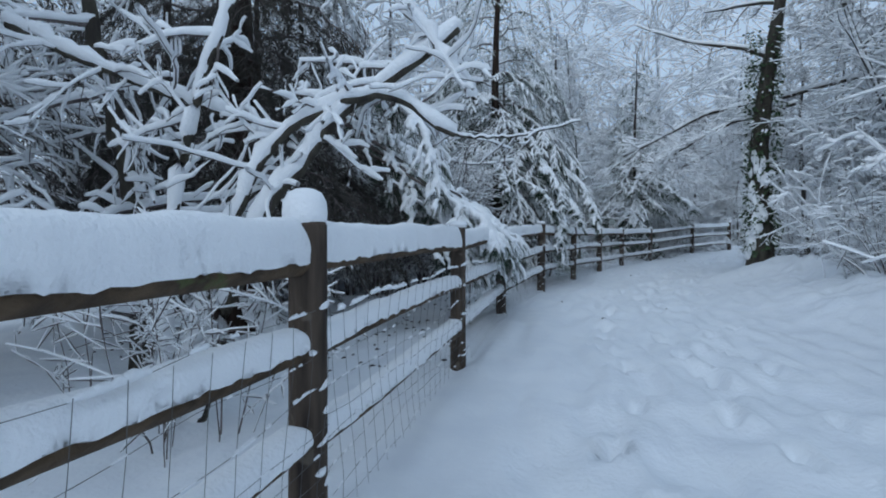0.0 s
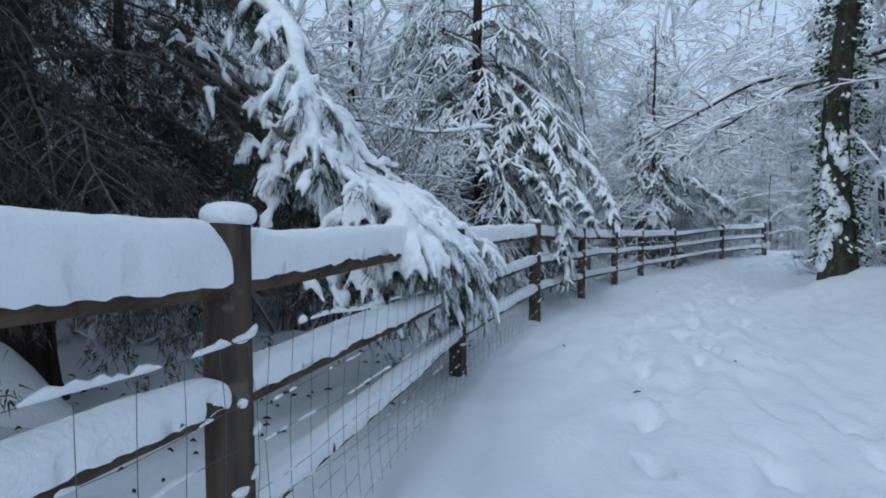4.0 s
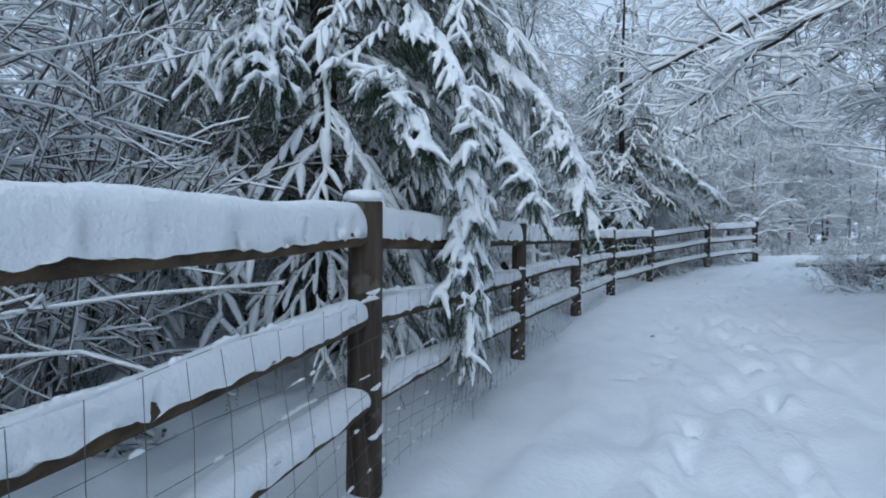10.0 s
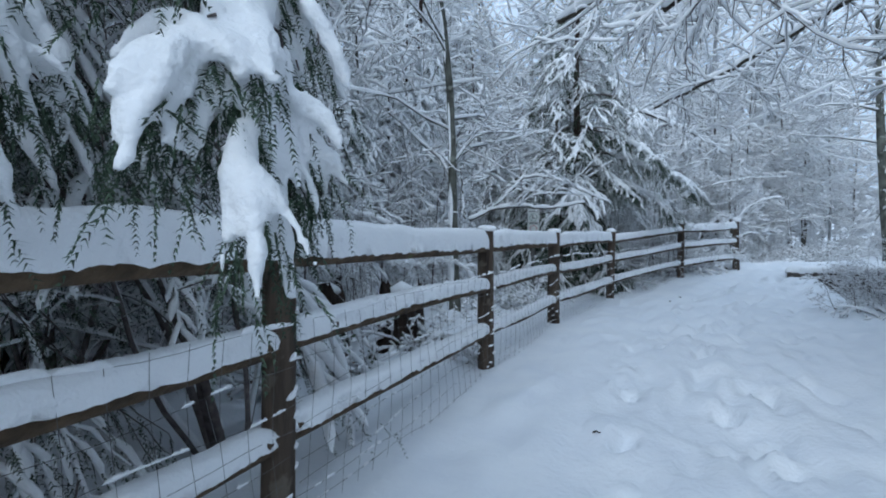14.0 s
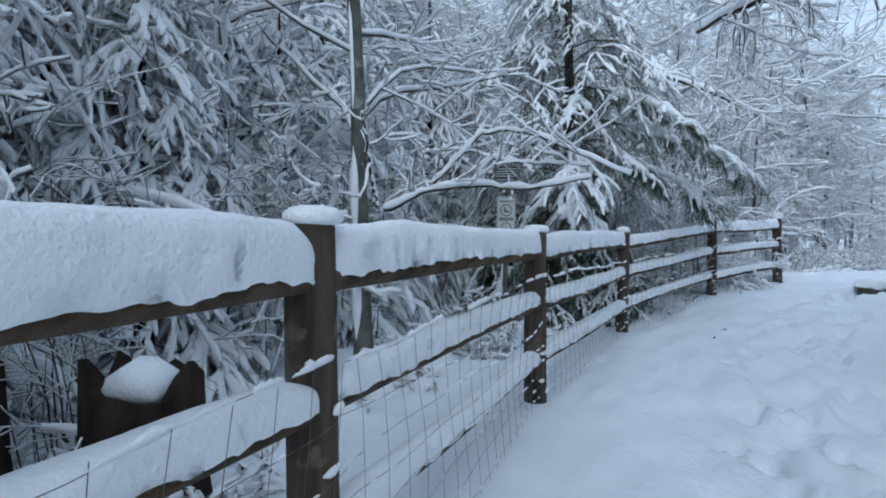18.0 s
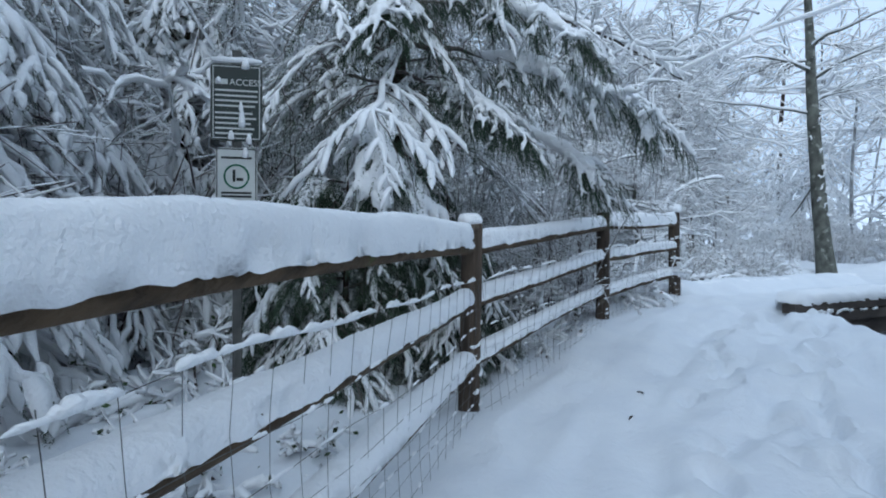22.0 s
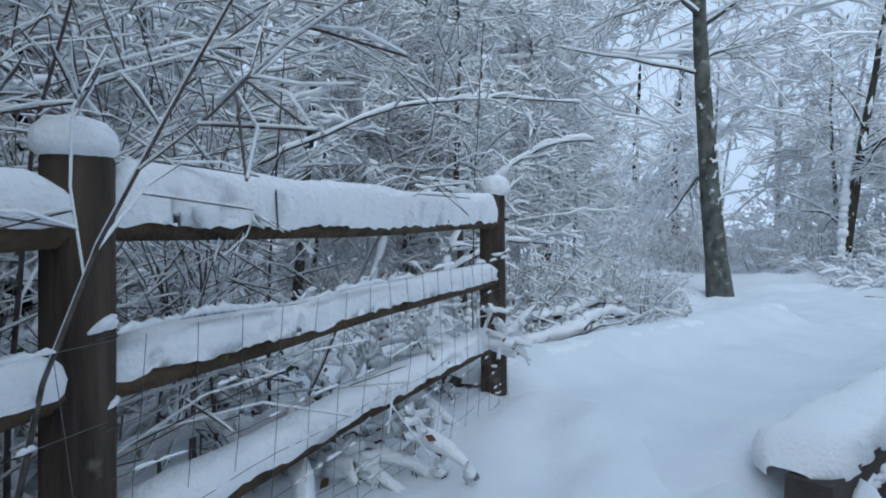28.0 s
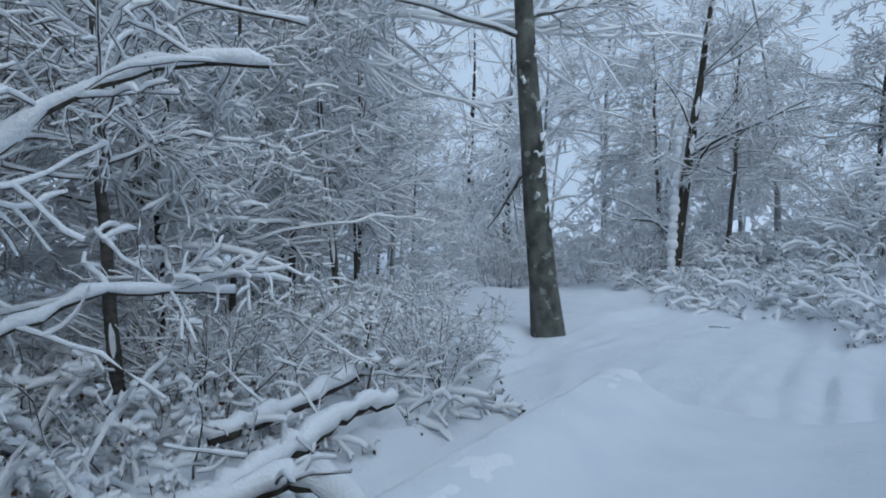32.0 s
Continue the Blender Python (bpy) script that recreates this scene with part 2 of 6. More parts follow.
def ground_z(x, y, fine=True):
    x, y = np.asarray(x, float), np.asarray(y, float)
    d = fence_side(x, y)
    along = x * 0.8 + y
    z = 0.0 + 0.28 * ramp01(along, 28.5, 34.5)
    path_w = 4.0 + 0.6 * (lattice(y * 0.4, x * 0 + 3) - 0.5)
    bank = ramp01(d, path_w - 0.7, path_w + 1.6) * (1 - ramp01(along, 25, 30))
    z = z + bank * (0.30 + 0.35 * (lattice(x * 0.9, y * 0.9, 2) - 0.3))
    mound = np.exp(-(np.hypot(x - 7.3, y - 13.4) / 0.9) ** 2)
    z = z + 0.28 * mound
    left = ramp01(-d, 0.15, 1.6)
    z = z - left * (0.10 + 0.22 * ramp01(-d, 2, 9) + 0.25 * (lattice(x * 0.7, y * 0.7, 5) - 0.5)) * (1 - 0.3 * ramp01(along, 30, 36))
    z = z + ramp01(np.hypot(x - 8, y - 14), 25, 90) * 2.0 * (lattice(x * 0.03, y * 0.03, 9) - 0.3)
    # rising bramble slope past the bridge
    z = z + 1.3 * ramp01(x - 22.2 - 0.75 * np.maximum(y - 25, 0), 0, 7)
    # creek beneath the bridge
    cx = 15.75 - 1.25 * np.exp(-((y - 21.3) / 1.5) ** 2) + 0.1 * np.sin(y * 0.7) + 0.06 * np.maximum(20 - y, 0)
    north = ramp01(y, 25.6, 27.0)
    creek = (1 - ramp01(np.abs(x - cx), 1.6, 2.45)) * ramp01(y, 6, 12) * (1 - 0.85 * north) * (1 - ramp01(y, 29, 33))
    z = z - creek * 1.25
    bu = (x - 12.78) * 0.991 + (y - 23.63) * 0.134
    bv = -(x - 12.78) * 0.134 + (y - 23.63) * 0.991
    z = z + 0.06 * ramp01(bu, -1.4, -0.1) * (1 - ramp01(bu, 0.3, 0.6)) * ramp01(bv, -0.3, 0.2) * (1 - ramp01(bv, 2.0, 2.5))
    pond = 1 - ramp01(np.hypot((x + 4.2) / 3.6, (y - 16.2) / 2.6), 0.75, 1.15)
    z = z - pond * 0.55
    if fine:
        on = ramp01(d, 0.2, 0.6) * (1 - ramp01(d, path_w - 0.9, path_w - 0.1))
        z = z + 0.04 * (lattice(x * 1.1, y * 0.9, 13) - 0.5) + 0.05 * (lattice(d * 4.5, along * 0.6, 11) - 0.5) + 0.055 * (lattice(d * 9, along * 1.7, 14) - 0.5) + 0.014 * (lattice(x * 9, y * 8, 12) - 0.5)
        trod = np.exp(-(np.abs(d - 1.9 + 0.25 * np.sin(along * 0.6)) / 0.9) ** 2) * on
        z = z - 0.095 * trod * ramp01(lattice(d * 6.0, along * 2.0, 21), 0.35, 0.8)
        z = z - 0.03 * on * np.exp(-((d - 2.75 + 0.1 * np.sin(along * 1.3)) / 0.12) ** 2) - 0.02 * on * np.exp(-((d - 1.05) / 0.1) ** 2)
        smooth = (1 - ramp01(y, 9.0, 10.5)) * left
        rough = np.clip(left - 0.9 * smooth + bank + ramp01(x - 22.2 - 0.75 * np.maximum(y - 25, 0), -0.5, 1), 0, 1)
        z = z + rough * (0.3 * np.clip(lattice(x * 2.3, y * 2.3, 31) - 0.4, 0, 1) + 0.1 * lattice(x * 5.5, y * 5.5, 32)) * (1 - creek)
    return z


def gz(x, y):
    return float(ground_z(np.array([x]), np.array([y]))[0])


def side_of(x, y):
    return float(fence_side(np.array([x]), np.array([y]))[0])


# ---------- ground ----------
def spaced(lo, hi, a, b, fine):
    mid = np.arange(a, b, fine)
    out, step = [b], fine
    while out[-1] < hi:
        step *= 1.22
        out.append(out[-1] + step)
    back, step = [a], fine
    while back[-1] > lo:
        step *= 1.22
        back.append(back[-1] - step)
    return np.concatenate([back[:0:-1], mid, out])


gx, gy = spaced(-500, 500, -1.5, 18.0, 0.06), spaced(-400, 600, 0.6, 28.5, 0.06)
X, Y = np.meshgrid(gx, gy)
H = ground_z(X, Y)
fg = np.random.default_rng(5)
for q in np.arange(9.5, 46, 0.33):
    for lane in (1.35, 2.05, 2.7):
        if fg.uniform() < (0.45 if lane < 2.5 else 0.6):
            continue
        p, dd = along_fence(q + fg.uniform(-0.15, 0.15))
        c = p + np.array([dd[1], -dd[0]]) * (lane + fg.normal(0, 0.13))
        ii, jj = np.searchsorted(gy, [c[1] - 0.35, c[1] + 0.35]), np.searchsorted(gx, [c[0] - 0.35, c[0] + 0.35])
        sl = (slice(ii[0], ii[1]), slice(jj[0], jj[1]))
        turn = math.atan2(dd[1], dd[0]) + fg.normal(0, 0.25)
        u = (X[sl] - c[0]) * math.cos(turn) + (Y[sl] - c[1]) * math.sin(turn)
        v = -(X[sl] - c[0]) * math.sin(turn) + (Y[sl] - c[1]) * math.cos(turn)
        e = (u / 0.16) ** 2 + (v / 0.075) ** 2
        H[sl] += -fg.uniform(0.07, 0.14) * np.exp(-e ** 2.2) + 0.025 * np.exp(-(e - 1.9) ** 2 * 1.2)
gb = Buf()
i, j = np.meshgrid(np.arange(len(gy) - 1), np.arange(len(gx) - 1), indexing="ij")
w = len(gx)
gb.add(np.stack([X, Y, H], -1), np.stack([i * w + j, i * w + j + 1, (i + 1) * w + j + 1, (i + 1) * w + j], -1))
tagged(new("ground", gb.mesh("ground", SNOW_GROUND)), "deep fresh snow over the path, banks and wood floor", "ground", kind="structure")


def flat_water(name, pts, label):
    b = Buf()
    P = np.array(pts, float)
    b.add(P, None, np.array([(0, k, k + 1) for k in range(1, len(P) - 1)]))
    return tagged(new(name, b.mesh(name, WATER, False)), label, "water", kind="structure")


flat_water("creek_water", [(12.5, 8, -0.8), (20, 8, -0.8), (20, 30, -0.8), (12.5, 30, -0.8)], "dark shallow creek water under the bridge")
flat_water("pond_water", [(-9, 12.5, -0.62), (0.0, 12.5, -0.62), (0.0, 20, -0.62), (-9, 20, -0.62)], "still dark water behind the fence")


# ---------- fence ----------
def lumpy(n, seed, amp, freq=1.0):
    s = np.arange(n) * freq
    return 1 + amp * (lattice(s, s * 0 + seed, seed) - 0.5) * 2


WIRES = (0.05, 0.14, 0.23, 0.33, 0.44, 0.57, 0.71, 0.89)
RAILS = (0.93, 0.53, 0.17)
fence = thing("fence", "three-rail split cedar fence with wire mesh, loaded with snow", "fence")
CAPS = {1: 0.14, 3: 0.06, 2: 0.06, 8: 0.07, 9: 0.08, 10: 0.11, 7: 0.05, 4: 0.05}
for k, (px, py, pz, pt) in enumerate(POSTS):
    r = 0.076 + 0.006 * math.sin(k * 2.1)
    b = Buf()
    zs = np.array([pz - 0.4, pz, pz + 0.3, pz + 0.7, pt - 0.015, pt])
    lean = 0.012 * math.sin(k * 1.7)
    sweep(b, np.stack([px + lean * (zs - pz), py + 0.01 * np.sin(zs * 3 + k), zs], -1), np.array([r * 1.04, r * 1.03, r, r * 0.99, r * 0.97, r * 0.88]), 16, cap=True)
    post = part("post", b.mesh("post", POST_WOOD), fence)
    b = Buf()
    hs = CAPS.get(k, 0.05)
    zs = pt + hs * np.array([-0.16, 0.0, 0.25, 0.6, 0.85, 0.97, 1.0])
    n = 16
    sweep(b, np.stack([px + 0 * zs, py + 0 * zs, zs], -1), r * np.array([0.9, 1.1, 1.16, 1.1, 0.86, 0.45, 0.02]), n)
    part("snow_cap", b.mesh("snow_cap", SNOW), post, "rounded cap of fresh snow")
    b = Buf()
    d = norm(np.array(LINE[min(k + 2, len(LINE) - 1)]) - np.array(LINE[k + 1]))
    face = np.array([d[1], -d[0]])
    for h in WIRES:
        for rep in range(2):
            if rng.uniform() < 0.35:
                continue
            a0 = rng.uniform(-1.1, 0.6)
            aa = np.linspace(a0, a0 + rng.uniform(0.4, 1.1), 5)
            dirs = np.cos(aa)[:, None] * face + np.sin(aa)[:, None] * d
            P = np.concatenate([np.array([px, py]) + dirs * (r + 0.004), (pz + h + 0.02 + 0.02 * np.sin(aa * 2) + rng.uniform(-0.01, 0.02))[:, None] + 0 * dirs[:, :1]], 1)
            sweep(b, P, np.array([0.003, 0.011, 0.013, 0.01, 0.003]) * rng.uniform(0.7, 1.3), 5)
    tagged(part("stuck_snow", b.mesh("stuck_snow", SNOW), post, "thin streaks of snow stuck along the wires"), kind="stuff")
for k in range(len(POSTS) - 1):
    (ax, ay, az, at), (bx, by, bz, bt) = POSTS[k], POSTS[k + 1]
    L = math.hypot(bx - ax, by - ay)
    d = np.array([(bx - ax) / L, (by - ay) / L, 0.0])
    side = np.array([d[1], -d[0], 0])
    for r3, h in enumerate(RAILS):
        n = 150
        s = np.linspace(0, 1, n)
        za, zb = at - h + 0.012 * math.sin(k * 4 + r3), bt - h + 0.012 * math.cos(k * 7 + r3)
        sag = 0.018 * math.sin(k * 5 + r3 * 2) * np.sin(np.pi * s) + 0.012 * (lattice(s * 4, s * 0 + k * 3 + r3, 4) - 0.5)
        P = np.stack([ax + (bx - ax) * s, ay + (by - ay) * s, za + (zb - za) * s + sag], -1)
        R = (0.051 + 0.006 * math.sin(k * 3 + r3)) * lumpy(n, k * 3 + r3, 0.07, 0.035)
        b = Buf()
        sweep(b, P, R, 7, 0.85, cap=True)
        rail = part("rail", b.mesh("rail", RAIL_WOOD), fence)
        m = 15
        depth = ((0.085, 0.085, (0.165, 0.165, 0.14, 0.15, 0.15, 0.155, 0.15, 0.15, 0.10, 0.15)[k])[r3]) * lumpy(n, 50 + k * 3 + r3, 0.09, 0.07)
        edge = np.clip(np.minimum(s, 1 - s) * L / 0.13, 0.0, 1) ** 0.5
        ang = np.linspace(-0.4, np.pi + 0.4, m)
        cx_, cz_ = np.cos(ang), np.sin(ang)
        wid = R * (1.02 + 0.16 * lumpy(n, 90 + k + r3, 0.8, 0.17))
        rag = 0.6 * lattice(np.arange(n)[:, None] * 0.21 + 0 * ang, np.arange(m)[None, :] * 0.9 + k * 9 + r3, 6) + 0.4 * lattice(np.arange(n)[:, None] * 0.63 + 0 * ang, np.arange(m)[None, :] * 1.2 + k * 9 + r3, 16) - 0.5
        hx = np.sign(cx_) * np.abs(cx_) ** 0.7
        V = P[:, None] + side * ((wid * (0.55 + 0.45 * edge))[:, None] * hx * (1 + 0.10 * rag))[..., None]
        pit = np.clip(lattice(np.arange(n)[:, None] * 0.55 + 0 * ang, np.arange(m)[None, :] * 1.3 + k * 5 + r3, 11) - 0.58, 0, 1) * np.exp(-((cz_ - 0.12) / 0.22) ** 2)
        V = V - side * (pit * 0.11 * np.sign(cx_))[..., None]
        low = np.where(cz_ < 0.05, (rag - 0.12) * 0.035, 0)
        up_ = np.where(cz_ > 0, (depth * edge)[:, None] * np.abs(cz_) ** 0.62 * (1 + 0.07 * rag), cz_ * 0.02)
        V = V + Z * (up_ + low + R[:, None] * 0.32)[..., None]
        b = Buf()
        ii, jj = np.meshgrid(np.arange(n - 1), np.arange(m - 1), indexing="ij")
        b.add(V, np.stack([ii * m + jj, ii * m + jj + 1, (ii + 1) * m + jj + 1, (ii + 1) * m + jj], -1))
        part("rail_snow", b.mesh("rail_snow", SNOW), rail, "thick ridge of snow lying on the rail")
    # wire mesh on the path's side of the posts
    off = side[:2] * 0.088
    b, sb_ = Buf(), Buf()
    s = np.linspace(0, 1, 20)
    base = az + (bz - az) * s
    for wi, h in enumerate(WIRES):
        wob = 0.012 * np.sin(s * 9 + h * 20 + k) + 0.008 * np.sin(s * 23 + h * 31 + k)
        bow = 0.03 * np.sin(s * 5 + wi + k)[:, None] * side[None, :2]
        XY = np.stack([ax + off[0] + (bx - ax) * s, ay + off[1] + (by - ay) * s], -1) + bow
        P = np.concatenate([XY, (base + h + wob)[:, None]], 1)
        sweep(b, P, np.full(20, 0.0011), 3)
        heavy = wi in (7, 5)
        for rep in range(26 if wi == 7 else 22 if heavy else 12):
            a0, l0 = rng.uniform(0.0, 0.95), rng.uniform(0.015, 0.075) if wi == 7 else rng.uniform(0.01, 0.05 if heavy else 0.02)
            ss = a0 + l0 * np.linspace(0, 1, 8)
            Q = np.stack([np.interp(ss, s, P[:, c]) for c in range(3)], -1)
            fat = (rng.uniform(0.006, 0.013) if wi == 7 else rng.uniform(0.0035, 0.007)) * np.array([0.2, 0.8, 1, 1, 1, 1, 0.8, 0.2]) * rng.uniform(0.6, 1.4, 8)
            Q[:, 2] += fat * 0.8
            sweep(sb_, Q, fat, 5)
    for u in np.arange(0.1, L, 0.15):
        f = u / L
        zz = np.linspace(0.0, 0.89, 6)
        bend = 0.01 * np.sin(zz * 9 + u * 7)
        P = np.stack([ax + off[0] + (bx - ax) * f + d[0] * bend, ay + off[1] + (by - ay) * f + d[1] * bend, az + (bz - az) * f + zz], -1)
        P[:, :2] += 0.03 * np.sin(f * 5 + 4 * zz + k)[:, None] * side[None, :2]
        sweep(b, P, np.full(6, 0.0011), 3)
    mesh = part("wire_mesh", b.mesh("wire_mesh", WIRE), fence, "thin grey woven wire")
    tagged(part("wire_snow", sb_.mesh("wire_snow", SNOW), mesh, "beads of snow on the wire"), kind="stuff")


# ---------- plants ----------
def grow(g, p, d, L, r, spec, level, out):
    """One branch and, by chance, its side branches. out: a list of polylines and radii per level."""
    n = spec.get("pts", (3, 4, 7, 10))[min(len(spec["wig"]) - 1 - level, 3)]
    pts, rad = [np.array(p, float)], [r]
    d = norm(np.array(d, float))
    dirs = [d]
    for s in range(1, n):
        d = norm(d + g.normal(0, spec["wig"][level], 3) + Z * spec["grav"][level])
        pts.append(pts[-1] + d * L / (n - 1))
        rad.append(r * (1 - spec.get("taper", 0.75) * s / (n - 1)))
        dirs.append(d)
    if level and "keep" in spec and not spec["keep"](np.array(pts)):
        return
    out[level].append((np.array(pts), np.maximum(np.array(rad), 0.0036)))
    if level + 1 >= len(spec["wig"]):
        return
    for c in range(int(g.poisson(spec["kids"][level]))):
        t = g.uniform(spec["from"][level], 1.0) * (n - 1)
        k = min(int(t), n - 2)
        base = pts[k] + (pts[k + 1] - pts[k]) * (t - k)
        az = g.uniform(0, 2 * np.pi)
        axis = norm(np.cross(dirs[k], np.array([math.cos(az), math.sin(az), 0.3])))
        ang = radians(g.uniform(*spec["angle"][level]))
        nd = norm(dirs[k] * math.cos(ang) + axis * math.sin(ang))
        if level >= 1:
            nd = norm(nd * np.array([1, 1, 0.55]))
        grow(g, base, nd, L * spec["ratio"][level] * g.uniform(0.6, 1.15) * (1.15 - 0.55 * t / (n - 1)), max(rad[k] * (g.uniform(0.2, 0.36) if level == 0 and len(spec["wig"]) > 3 else g.uniform(0.3, 0.48)), 0.004), spec, level + 1, out)


def off_path(x0, y0, margin=-0.25, top=3.2):
    """A test that keeps a tree's branches, in its own coordinates, off the walked strip."""
    def ok(P):
        d = fence_side(P[:, 0] + x0, P[:, 1] + y0)
        return not np.any((d > margin) & (d < 4.2) & (P[:, 2] < top))
    return ok


def snow_on(b, P, R, k, g, depth, grip=0.3, wrap=0.75):
    """Snow lying along branches; steep pieces keep little."""
    T, n, _ = P.shape
    tan = norm(np.gradient(P, axis=1))
    flatness = np.clip((1 - np.abs(tan[..., 2])) / (1 - grip), 0, 1) ** 0.7
    amount = flatness * g.uniform(0.55, 1.3, (T, n)) * depth
    amount *= (g.uniform(0, 1, (T, n)) > 0.05)
    amount[:, -1] *= 0.7
    rs = np.maximum(np.minimum(R * 0.85 + 0.45 * amount, 0.9 * R + 0.55 * depth) * (amount > 0.12 * depth), 0.0008)
    sweep(b, P + Z * (R * 0.45 + rs * wrap)[..., None], rs, k)


def by_length(lines):
    groups = {}
    for P, R in lines:
        groups.setdefault(len(R), []).append((P, R))
    for n in groups:
        yield np.array([a for a, _ in groups[n]]), np.array([c for _, c in groups[n]])


def plaster(b, P, R, g, toward=(-0.7, -0.7)):
    """Wind-driven snow stuck in patches along one side of a stem."""
    n = len(R) * 5
    s, t = np.linspace(0, 1, len(R)), np.linspace(0, 1, n)
    Q = np.stack([np.interp(t, s, P[:, c]) for c in range(3)], -1)
    r = np.interp(t, s, R)
    amt = np.clip(lattice(t * n * 0.35, t * 0 + 3, int(g.integers(0, 90))) * 1.7 - 0.45, 0.02, 1)
    side = np.array([toward[0], toward[1], 0.2])
    sweep(b, Q + side * (r * 0.78)[:, None], r * 0.72 * amt, 6)


def tree_parts(ob, out, g, bark, depth, sides=(12, 6, 4, 3), trunk_name="trunk", split=True, snow_k=(6, 5, 4, 4), trunk_snow=True, stuck=False, twig=None):
    """Meshes under a tree: trunk, each limb, the joined fine branches, and the snow on them."""
    snow, fine = Buf(), Buf()
    for lv, lines in enumerate(out):
        if not lines:
            continue
        for P, R in by_length(lines):
            if lv or trunk_snow:
                snow_on(snow, P, R, snow_k[min(lv, 3)], g, depth * (1.2, 1.1, 0.95, 0.75)[min(lv, 3)], wrap=0.75 if lv < len(out) - 2 else 0.4)
            if lv == 0 and trunk_name == "trunk" or lv == 1 and split and trunk_name == "trunk" or lv == 0 and split:
                for a, c in zip(P, R):
                    if stuck and lv == 0:
                        plaster(snow, a, c, g)
                    b = Buf()
                    sweep(b, a, c, sides[lv])
                    nm = trunk_name if lv == 0 else "limb"
                    part(nm, b.mesh(nm, bark), ob)
            else:
                last = lv == len(out) - 1 or not out[lv + 1]
                sweep(fine, P[:, ::2] if last else P, R[:, ::2] if last else R, sides[min(lv, 3)])
    tagged(part("crown", fine.mesh("crown", twig or TWIG), ob, "snowy twigs with distance haze in their pale colour" if twig else "dark wet twigs"), kind="stuff")
    tagged(part("snow_cover", snow.mesh("snow_cover", SNOW), ob, "fresh snow lying on every branch"), kind="stuff")
    return ob


ALDER = dict(wig=(0.05, 0.14, 0.2, 0.25), grav=(0.05, -0.02, -0.07, -0.08), kids=(17, 9, 7), ratio=(0.40, 0.48, 0.5), angle=((45, 85), (30, 65), (30, 70)), **{"from": (0.14, 0.15, 0.12)})
SHRUB = dict(wig=(0.1, 0.16, 0.22), grav=(0.0, -0.05, -0.08), kids=(7, 5), ratio=(0.5, 0.5), angle=((25, 65), (30, 75)), **{"from": (0.2, 0.15)})
BRAMBLE = dict(wig=(0.14, 0.2, 0.25), grav=(-0.22, -0.08, -0.1), kids=(6, 5), ratio=(0.45, 0.5), angle=((30, 75), (30, 75)), **{"from": (0.15, 0.15)})


def deciduous(seed, height, r, lean=(0, 0), spec=ALDER, depth=0.028, bark=None, label="bare alder tree with snow on every twig", name="tree", m=None, split=True, low_poly=False, twig=None):
    g = np.random.default_rng(seed)
    ob = thing(name, label, "tree", m)
    out = [[], [], [], []]
    grow(g, (0, 0, -0.3), (lean[0], lean[1], 1), height, r, spec, 0, out)
    out[0] = [(P, np.concatenate([[R[0] * 1.25], R[1:]])) for P, R in out[0]]
    return tree_parts(ob, out, g, bark or BARK_SMOOTH, depth, (7, 4, 3, 3) if low_poly else (14, 7, 4, 3), split=split, snow_k=(4, 4, 3, 3) if low_poly else (6, 5, 4, 3), trunk_snow=False, stuck=r <= 0.15, twig=twig)


def shrub(seed, height, stems, spread=0.5, depth=0.03, label="leafless shrub bowed under snow", name="shrub", spec=SHRUB, r=0.012, m=None, base_r=0.3, bark=None, split=False, tilt=(0, 0), leaves=0, leaf_mat=None, twig=None):
    g = np.random.default_rng(seed)
    ob = thing(name, label, "shrub", m)
    out = [[] for _ in spec["wig"]]
    for s in range(stems):
        a = g.uniform(0, 2 * np.pi)
        e = g.uniform(0.1, 1) * spread
        grow(g, (base_r * e * math.cos(a), base_r * e * math.sin(a), -0.15), (e * math.cos(a) + tilt[0], e * math.sin(a) + tilt[1], 1), height * g.uniform(0.6, 1.1), r * g.uniform(0.6, 1.3), spec, 0, out)
    tree_parts(ob, out, g, bark or TWIG, depth, (6, 4, 3, 3) if split else (4, 3, 3, 3), trunk_name="stem", split=split, snow_k=(6, 5, 4, 4) if split else (4, 4, 3, 3), twig=twig)
    if leaves:
        tips = np.array([P[int(g.integers(1, len(P)))] for lv in out[1:] for P, _ in lv])
        pick = tips[g.integers(0, len(tips), leaves)] + g.normal(0, 0.03, (leaves, 3))
        b = Buf()
        leaf_cards(b, g, pick, 0.035, 0.075)
        tagged(part("foliage", b.mesh("foliage", leaf_mat or LEAF, False), ob, "leaves hanging below the snow"), kind="stuff")
    return ob


def leaf_cards(b, g, at, lo, hi):
    """Small folded leaves, two triangles each."""
    m = len(at)
    d = norm(g.normal(0, 1, (m, 3)) * np.array([1, 1, 0.5]) - Z * 0.5)
    s = norm(np.cross(d, g.normal(0, 1, (m, 3))))
    ln = g.uniform(lo, hi, (m, 1))
    V = np.stack([at, at + d * ln * 0.5 + s * ln * 0.3, at + d * ln, at + d * ln * 0.5 - s * ln * 0.3], 1)
    k = np.arange(m)[:, None, None] * 4
    b.add(V, None, (k + np.array([(0, 1, 2), (0, 2, 3)])).reshape(-1, 3))


